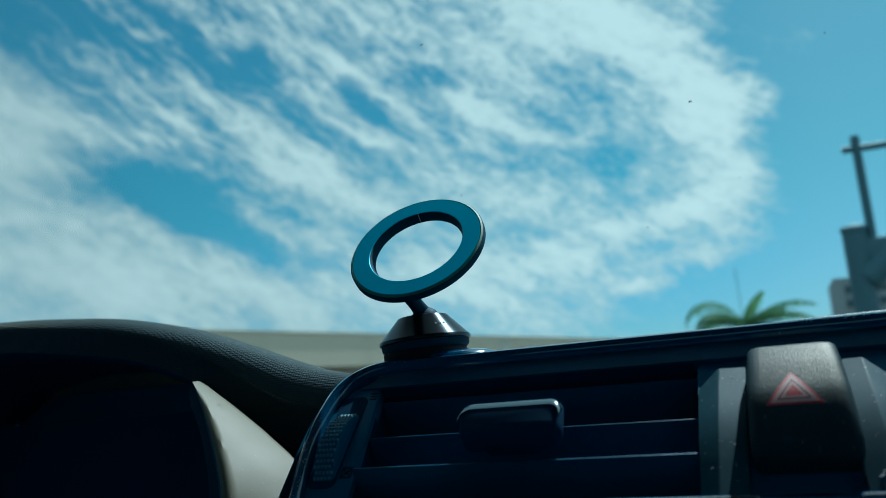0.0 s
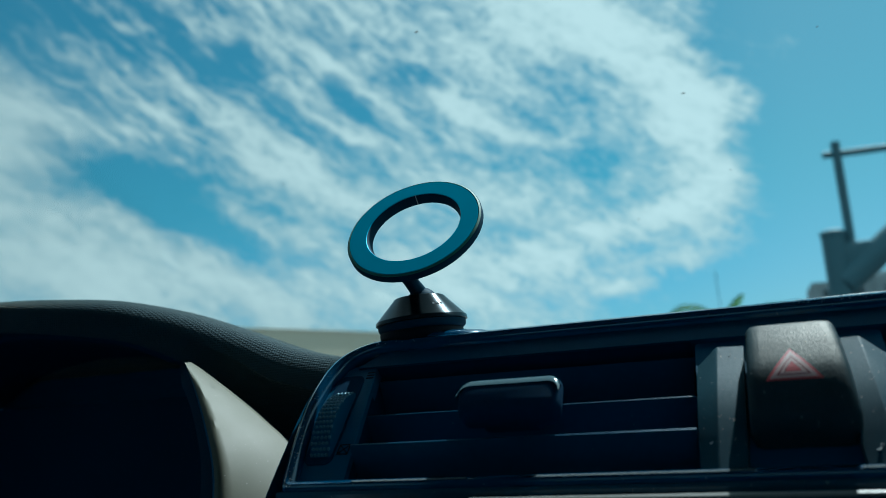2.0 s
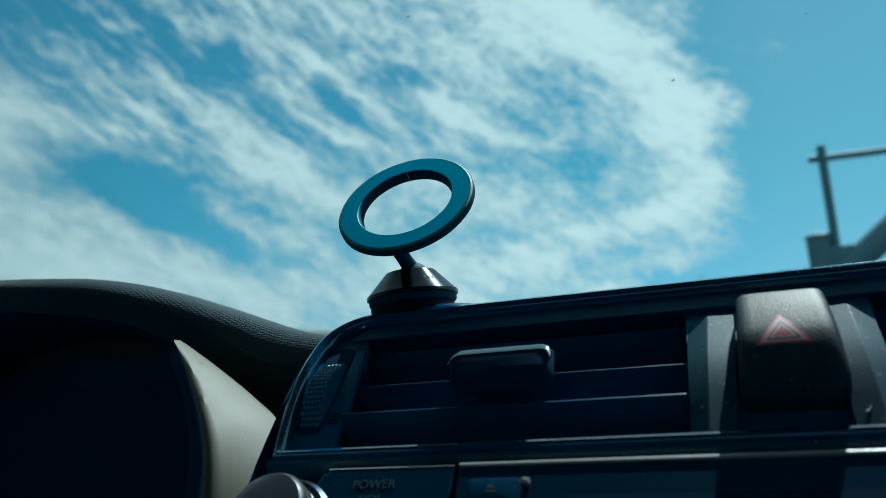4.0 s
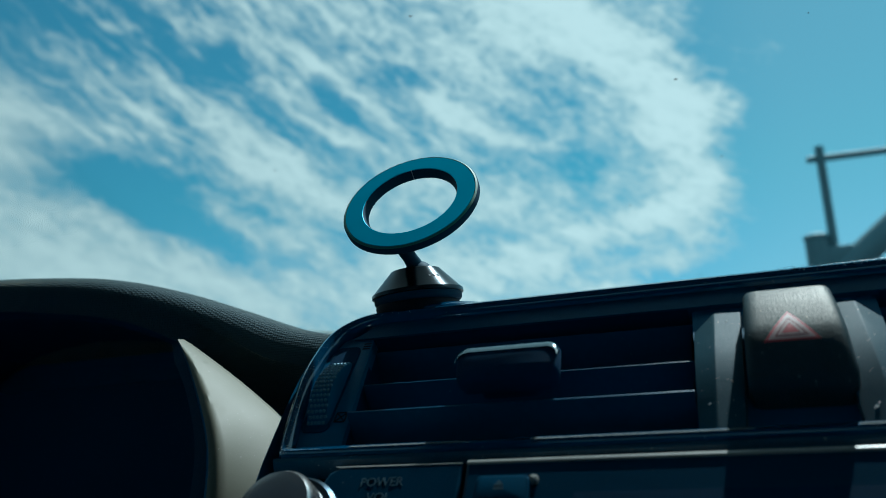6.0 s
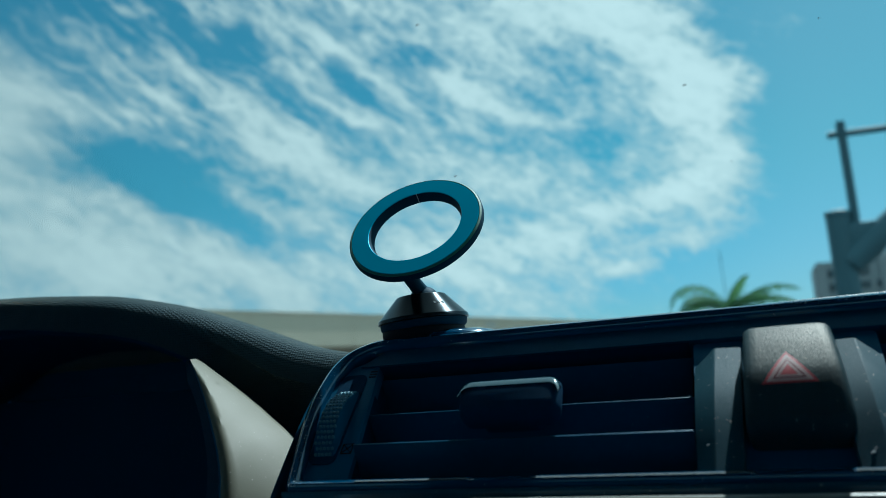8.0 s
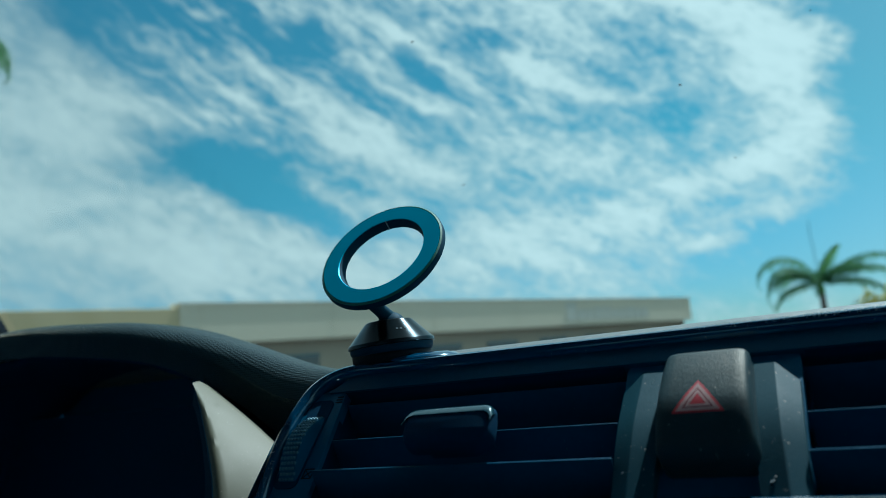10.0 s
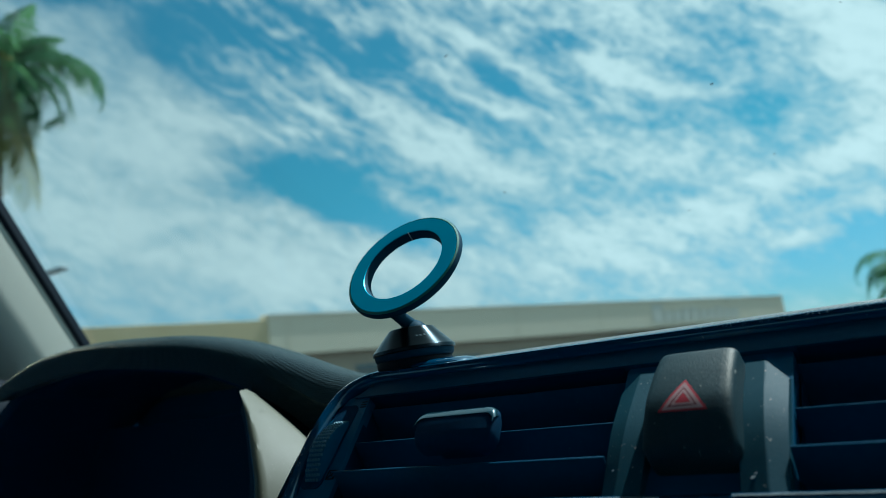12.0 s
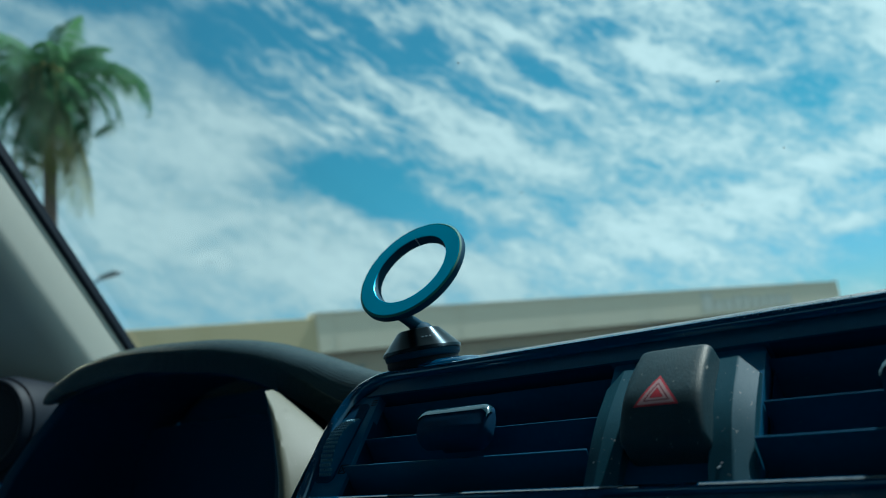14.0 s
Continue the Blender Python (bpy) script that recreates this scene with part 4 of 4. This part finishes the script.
        for v in bm.verts:
            v.co *= 1 + rng.uniform(-0.35, 0.35)
        moved(bm, CM @ Matrix.Translation((x, glass_at(z) - 3.6 * s * s - 0.06, z)) @ Matrix.Rotation(radians(-42), 4, "X") @ Matrix.Diagonal((1.2, 0.3, 0.8, 1)))
        tagged(part("dirt_speck", bm, SPECK), "small dried dirt speck on the windscreen", "dirt", "specks on the windscreen")


# ---- outside ----
GROUND = -1.08


def build_ground():
    bm = bmesh.new()
    bmesh.ops.create_grid(bm, x_segments=40, y_segments=40, size=1500)
    for v in bm.verts:
        v.co.z = GROUND
    tagged(part("ground", bm, ASPHALT), "grey asphalt car park", "ground", kind="structure")


def build_store():
    a, b = Vector((-32.55, 8.6, 0)), Vector((-12.9, 70.3, 0))
    step = 0.28  # share of the front at which the fascia changes
    run = (b - a)
    length = run.length
    yaw = math.atan2(run.y, run.x)
    m = Matrix.Translation((a.x, a.y, GROUND)) @ Matrix.Rotation(yaw, 4, "Z")
    # along the front x, out of it -y, up z
    store = thing("store_building", "long beige flat-roofed store with a sign on its fascia", "building", (a.x, a.y, GROUND))
    roof = 5.28
    s = step * length
    part("wall", moved(block((length, 14, roof - 0.5), (length / 2, 7.6, (roof - 0.5) / 2)), m), STUCCO, store)
    part("fascia", moved(block((length - s, 0.9, 1.85), (s + (length - s) / 2, 0.2, roof - 0.92), 0.02), m), STUCCO, store, "beige stucco fascia", smooth=False)
    part("fascia", moved(block((s, 0.9, 1.75), (s / 2, 0.24, roof - 1.04), 0.02), m), STUCCO_WARM, store, "ochre stucco fascia", smooth=False)
    part("coping", moved(block((length - s + 0.05, 1.0, 0.09), (s + (length - s) / 2, 0.2, roof + 0.03)), m), STUCCO, store)
    part("shopfront", moved(block((length - 0.4, 0.2, 3.0), (length / 2, 0.55, 1.9)), m), RECESS, store, "brown recessed shopfront")
    for k in range(12):
        x = 3.2 + k * (length - 6) / 11
        w = part("window", moved(block((2.9, 0.1, 2.2), (x, 0.42, 1.5)), m), SHOP_GLASS, store)
        part("frame", moved(block((3.1, 0.06, 0.12), (x, 0.40, 2.66)), m), CONCRETE, w)
    for k in range(7):
        x = s + 1.0 + k * (length - s - 2) / 6
        part("joint", moved(block((0.012, 0.01, 1.75), (x, -0.262, roof - 0.92)), m), RECESS, store)
    # unreadable sign: plain bars in the letters' sizes
    rng = random.Random(3)
    x = length * 0.725
    for k in range(10):
        h = (1.3, 0.8, 0.8, 0.95, 0.95, 0.8, 0.8, 0.9, 0.8, 0.8)[k]
        w = 1.25 if k == 0 else rng.uniform(0.86, 1.0)
        part("sign_bar", moved(block((w, 0.02, h), (x + w / 2, -0.262, roof - 1.5 + h / 2), 0.03), m), SIGN_GREY, store, smooth=False)
        x += w + 0.14


def build_palm(name, label, x, y, height, length, seed, plan, lean=0.0, broad=1.0, stalks=0, leaflet=0.29):
    """A palm from its fronds: bearing, rise, share of the full length, droop."""
    rng = random.Random(seed)
    palm = thing(name, label, "palm tree", (x, y, GROUND), "palm trees")
    top = Vector((x + lean, y, height))
    pts = spline([(x, y, GROUND), (x + lean * 0.2, y, GROUND + (height - GROUND) * 0.5), tuple(top)], 26)
    radii = [0.22 - 0.09 * k / 25 + (0.012 if k % 2 else 0) for k in range(26)]
    part("trunk", rod(pts, radii, 14), TRUNK, palm, "ringed grey-brown trunk")
    heart = rod([top - Vector((0, 0, 0.7)), top - Vector((0, 0, 0.2)), top + Vector((0, 0, 0.3))], [0.15, 0.19, 0.06], 12)
    part("crownshaft", heart, FROND_YOUNG, palm, "bright green base of the crown")
    for k in range(stalks):
        bearing = radians(-27 + 26 * (k - (stalks - 1) / 2))
        out = Vector((math.cos(bearing), math.sin(bearing), 0))
        reach = rng.uniform(0.35, 0.6)
        pts = spline([top + out * 0.1, top + out * reach + Vector((0, 0, 0.25)), top + out * (reach + 0.15) - Vector((0, 0, 0.7)), top + out * reach - Vector((0, 0, rng.uniform(1.3, 1.9)))], 14)
        part("flower_stalk", rod(pts, [0.03 + 0.05 * math.sin(math.pi * min(1, q / 11)) for q in range(14)], 8), FROND_DRY, palm, "pale yellow hanging flower stalk")
    for k in range(len(plan)):
        turn, rise, share, droop = plan[k]
        bearing, rise = radians(turn + rng.uniform(-7, 7)), rise + rng.uniform(-0.06, 0.06)
        size = length * share * rng.uniform(0.92, 1.06)
        out = Vector((math.cos(bearing), math.sin(bearing), 0))
        # the midrib climbs, then droops
        rib, p, ang = [top.copy()], top.copy(), rise
        steps = 16
        for s in range(steps):
            ang -= droop * (0.05 + 0.16 * s / steps) * (1.0 + 0.2 * rng.random())
            p = p + (out * math.cos(ang) + Vector((0, 0, 1)) * math.sin(ang)) * (size / steps)
            rib.append(p.copy())
        bms = rod(rib, [0.035 * (1 - 0.9 * s / steps) for s in range(steps + 1)], 5)
        side = out.cross(Vector((0, 0, 1)))
        for s in range(5 * steps // 2):
            w = (s + 1.5) / (2.5 * steps + 1)
            i = min(int(w * steps), steps - 1)
            base = rib[i].lerp(rib[i + 1], w * steps - i)
            along = (rib[i + 1] - rib[i]).normalized()
            reach = size * leaflet * math.sin(math.pi * min(1, 0.18 + 0.8 * w)) * rng.uniform(0.8, 1.15)
            for sgn in (1, -1):
                d = (side * sgn * 0.8 + along * 0.65 + Vector((0, 0, -0.25 - 0.3 * rng.random()))).normalized()
                tip = base + d * reach + Vector((0, 0, -reach * 0.35))
                mid = base + d * reach * 0.5 - Vector((0, 0, reach * 0.06))
                wide = along * 0.022 * broad * length / 2.6 + Vector((0, 0, 0.008))
                v = [bms.verts.new(q) for q in (base - wide * 0.5, base + wide * 0.5, mid + wide, mid - wide, tip)]
                bms.faces.new((v[0], v[1], v[2], v[3]))
                bms.faces.new((v[3], v[2], v[4]))
        dry = rise < -0.5
        part("frond", bms, FROND_DRY if dry else FROND, palm, "yellowing frond" if dry else "")
    return palm


def build_shrub(x, y, wide, top):
    rng = random.Random(21)
    shrub = thing("flowering_shrub", "yellow-green flowering shrub beside the car park", "shrub", (x, y, GROUND))
    for k in range(7):
        sx = x + wide * (k / 6 - 0.5) * 0.8
        part("stem", rod([(sx, y, GROUND), (sx + rng.uniform(-0.2, 0.2), y, top - 0.9), (sx + rng.uniform(-0.5, 0.5), y + rng.uniform(-0.3, 0.3), top - 0.3)], [0.05, 0.035, 0.012], 7), TRUNK, shrub)
    for name, mt, count, reach in (("foliage", FROND, 900, 0.9), ("blossom", BLOSSOM, 1300, 1.0)):
        bm = bmesh.new()
        for k in range(count):
            a, b = rng.uniform(0, 2 * math.pi), rng.uniform(0.0, 1.0) ** 0.5
            h = rng.uniform(0.0, 1.0) ** 0.6
            bump = 1 + 0.12 * math.sin(3.1 * math.cos(a) * b * wide)
            c = Vector((x + math.cos(a) * b * wide / 2 * reach, y + math.sin(a) * b * 0.9, GROUND + 0.5 + (top - GROUND - 0.5) * h * (1 - 0.35 * b * b) * bump * reach))
            d = Vector((rng.uniform(-1, 1), rng.uniform(-1, 1), rng.uniform(-0.6, 1))).normalized()
            e = d.orthogonal().normalized()
            r = rng.uniform(0.07, 0.13)
            bm.faces.new([bm.verts.new(c + q) for q in (-d * r, e * r * 0.5, d * r, -e * r * 0.5)])
        part(name, bm, mt, shrub, "yellow blossom" if name == "blossom" else "")


def polar(bearing, dist):
    return 0.16 + dist * math.sin(radians(bearing)), -0.30 + dist * math.cos(radians(bearing))


def build_gantry():
    x, y = polar(5.4, 20)
    g = thing("sign_gantry", "grey steel roadside column with a raised mast and side arm", "gantry", (x, y, GROUND))
    part("column", rod([(x, y, GROUND), (x, y, 3.1)], 0.26, 24), CONCRETE, g)
    part("cap", moved(lathe([(0.26, 0), (0.28, 0.02), (0.28, 0.1), (0.2, 0.14)], 24), Matrix.Translation((x, y, 3.05))), CONCRETE, g)
    part("bracket", block((0.62, 0.4, 0.5), (x + 0.42, y, 2.6), 0.04), CONCRETE, g)
    part("beam", rod([(x + 0.1, y, 1.96), (x + 0.52, y, 2.3), (x + 1.33, y, 2.96), (x + 3.5, y, 4.73)], 0.31, 24), CONCRETE, g)
    part("mast", rod([(x + 0.35, y, 2.6), (x + 0.35, y, 5.25)], 0.10, 14), CONCRETE, g)
    part("arm", rod([(x + 0.05, y, 4.97), (x + 3.5, y, 4.87)], 0.08, 12), CONCRETE, g)
    part("coupling", block((0.16, 0.16, 0.2), (x + 0.35, y, 4.96), 0.02), CONCRETE, g)


def build_tower():
    t = thing("high_rise", "pale distant apartment tower with window bands", "building", (22, 195, GROUND))
    x0, x1, y, top = 13.0, 40.0, 195.0, 20.2
    part("wall", block((x1 - x0, 20, top - GROUND), ((x0 + x1) / 2, y + 10, (top + GROUND) / 2)), TOWER, t)
    for k in range(5):
        part("pier", block((1.6, 0.8, top - GROUND), (x0 + 1.0 + 6.2 * k, y - 0.4, (top + GROUND) / 2)), TOWER, t)
    for r in range(6):
        for k in range(8):
            if k % 2 == 0 or r % 2 == 0:
                part("window", block((2.0, 0.3, 1.7), (x0 + 3.2 + 3.1 * k, y - 0.1, 2.0 + 3.1 * r)), TOWER_GLASS, t)
    part("roof_house", block((10, 8, 1.6), (x0 + 16, y + 8, top + 0.8)), TOWER, t)


def build_lamp():
    x, y = polar(-59.6, 30)
    lamp = thing("street_lamp", "grey street lamp with a flat head", "street lamp", (x - 1.2, y, GROUND))
    part("pole", rod([(x - 1.2, y, GROUND), (x - 1.2, y, 5.1)], 0.07, 12), CONCRETE, lamp)
    part("arm", rod([(x - 1.2, y, 5.1), (x - 1.0, y, 5.4), (x - 0.2, y, 5.5)], 0.04, 10), CONCRETE, lamp)
    part("head", block((1.1, 0.34, 0.14), (x + 0.15, y, 5.5), 0.05), TOWER, lamp, "pale flat lamp head")


def build_mast():
    x, y = polar(-1.95, 70)
    part_ = thing("radio_mast", "thin grey distant radio mast", "mast", (x, y, GROUND))
    part("pole", rod([(x, y, GROUND), (x - 0.2, y, 9.1)], 0.032, 8), CONCRETE, part_)


build_console()
build_hazard()
build_radio()
build_mount()
build_dash()
build_binnacle()
build_pillar()
build_cabin()
build_ground()
build_store()
px, py = polar(-2.0, 48)
FAR_FRONDS = ((180, 1.28, 1.12, 1.5), (174, 1.12, 0.9, 1.6), (186, 0.75, 0.98, 1.5), (0, 0.75, 1.0, 0.6), (5, 0.6, 0.9, 0.6), (-6, 0.2, 0.95, 0.6),
              (40, 1.32, 0.66, 0.5), (-40, 1.25, 0.64, 0.5), (95, 1.0, 0.6, 1.0), (-90, 0.6, 0.6, 1.2), (165, 0.2, 0.8, 0.8), (150, 1.0, 0.85, 1.3), (205, 0.95, 0.9, 1.2), (25, 0.95, 0.85, 0.9), (-22, 0.8, 0.8, 0.8))
build_palm("palm_tree", "green palm with arching fronds beyond the car park", px, py, 2.8, 4.5, 5, FAR_FRONDS, broad=1.0, leaflet=0.21)
px, py = polar(-63.1, 22)
NEAR_FRONDS = ((63, 0.80, 0.98, 1.2), (55, 0.68, 0.95, 1.25), (76, 1.0, 0.8, 1.15), (66, 1.3, 0.6, 0.7), (100, 1.25, 0.65, 0.8), (153, 1.35, 0.65, 0.7), (10, 1.35, 0.6, 0.7),
               (-27, 1.1, 0.6, 1.2), (-35, 0.5, 0.6, 1.7), (-5, 0.3, 0.6, 1.6), (240, 0.9, 0.9, 1.1), (248, 0.5, 0.9, 1.1), (225, 0.3, 0.9, 1.2), (262, 1.1, 0.8, 1.0), (230, 1.3, 0.7, 0.8),
               (243, 0.0, 0.9, 1.0), (205, 0.6, 0.7, 1.1), (120, 0.5, 0.7, 1.5), (36, 0.15, 0.66, 1.6), (60, 0.38, 0.78, 1.5), (46, 0.1, 0.74, 1.3))
HANGING_FRONDS = ((85, 0.1, 0.66, 1.8), (300, 0.7, 0.7, 1.4), (280, 0.1, 0.8, 1.4), (60, -0.35, 0.7, 1.3), (20, -0.5, 0.72, 1.2), (-20, -0.4, 0.72, 1.3), (-60, -0.3, 0.75, 1.2),
                  (110, -0.4, 0.7, 1.3), (160, -0.3, 0.7, 1.2), (210, -0.45, 0.8, 1.1), (250, -0.4, 0.85, 1.0), (290, -0.5, 0.8, 1.0), (58, -1.0, 0.72, 0.5), (95, -1.1, 0.7, 0.4), (250, -0.9, 0.85, 0.5),
                  (-15, -1.1, 0.75, 0.4), (30, -1.2, 0.8, 0.3), (330, -1.0, 0.8, 0.4), (200, -1.1, 0.8, 0.3), (63, -1.15, 0.95, 0.25), (35, -1.2, 1.0, 0.2), (100, -1.1, 1.0, 0.25), (-20, -1.2, 0.9, 0.2), (240, -1.15, 1.0, 0.2))
build_palm("palm_tree", "tall palm with dense drooping fronds and hanging flower stalks", px, py, 9.2, 3.8, 11, NEAR_FRONDS + HANGING_FRONDS, lean=0.45, broad=0.85, stalks=4)
px, py = polar(1.6, 40)
build_shrub(px, py, 3.4, 1.72)
build_gantry()
build_tower()
build_lamp()
build_mast()
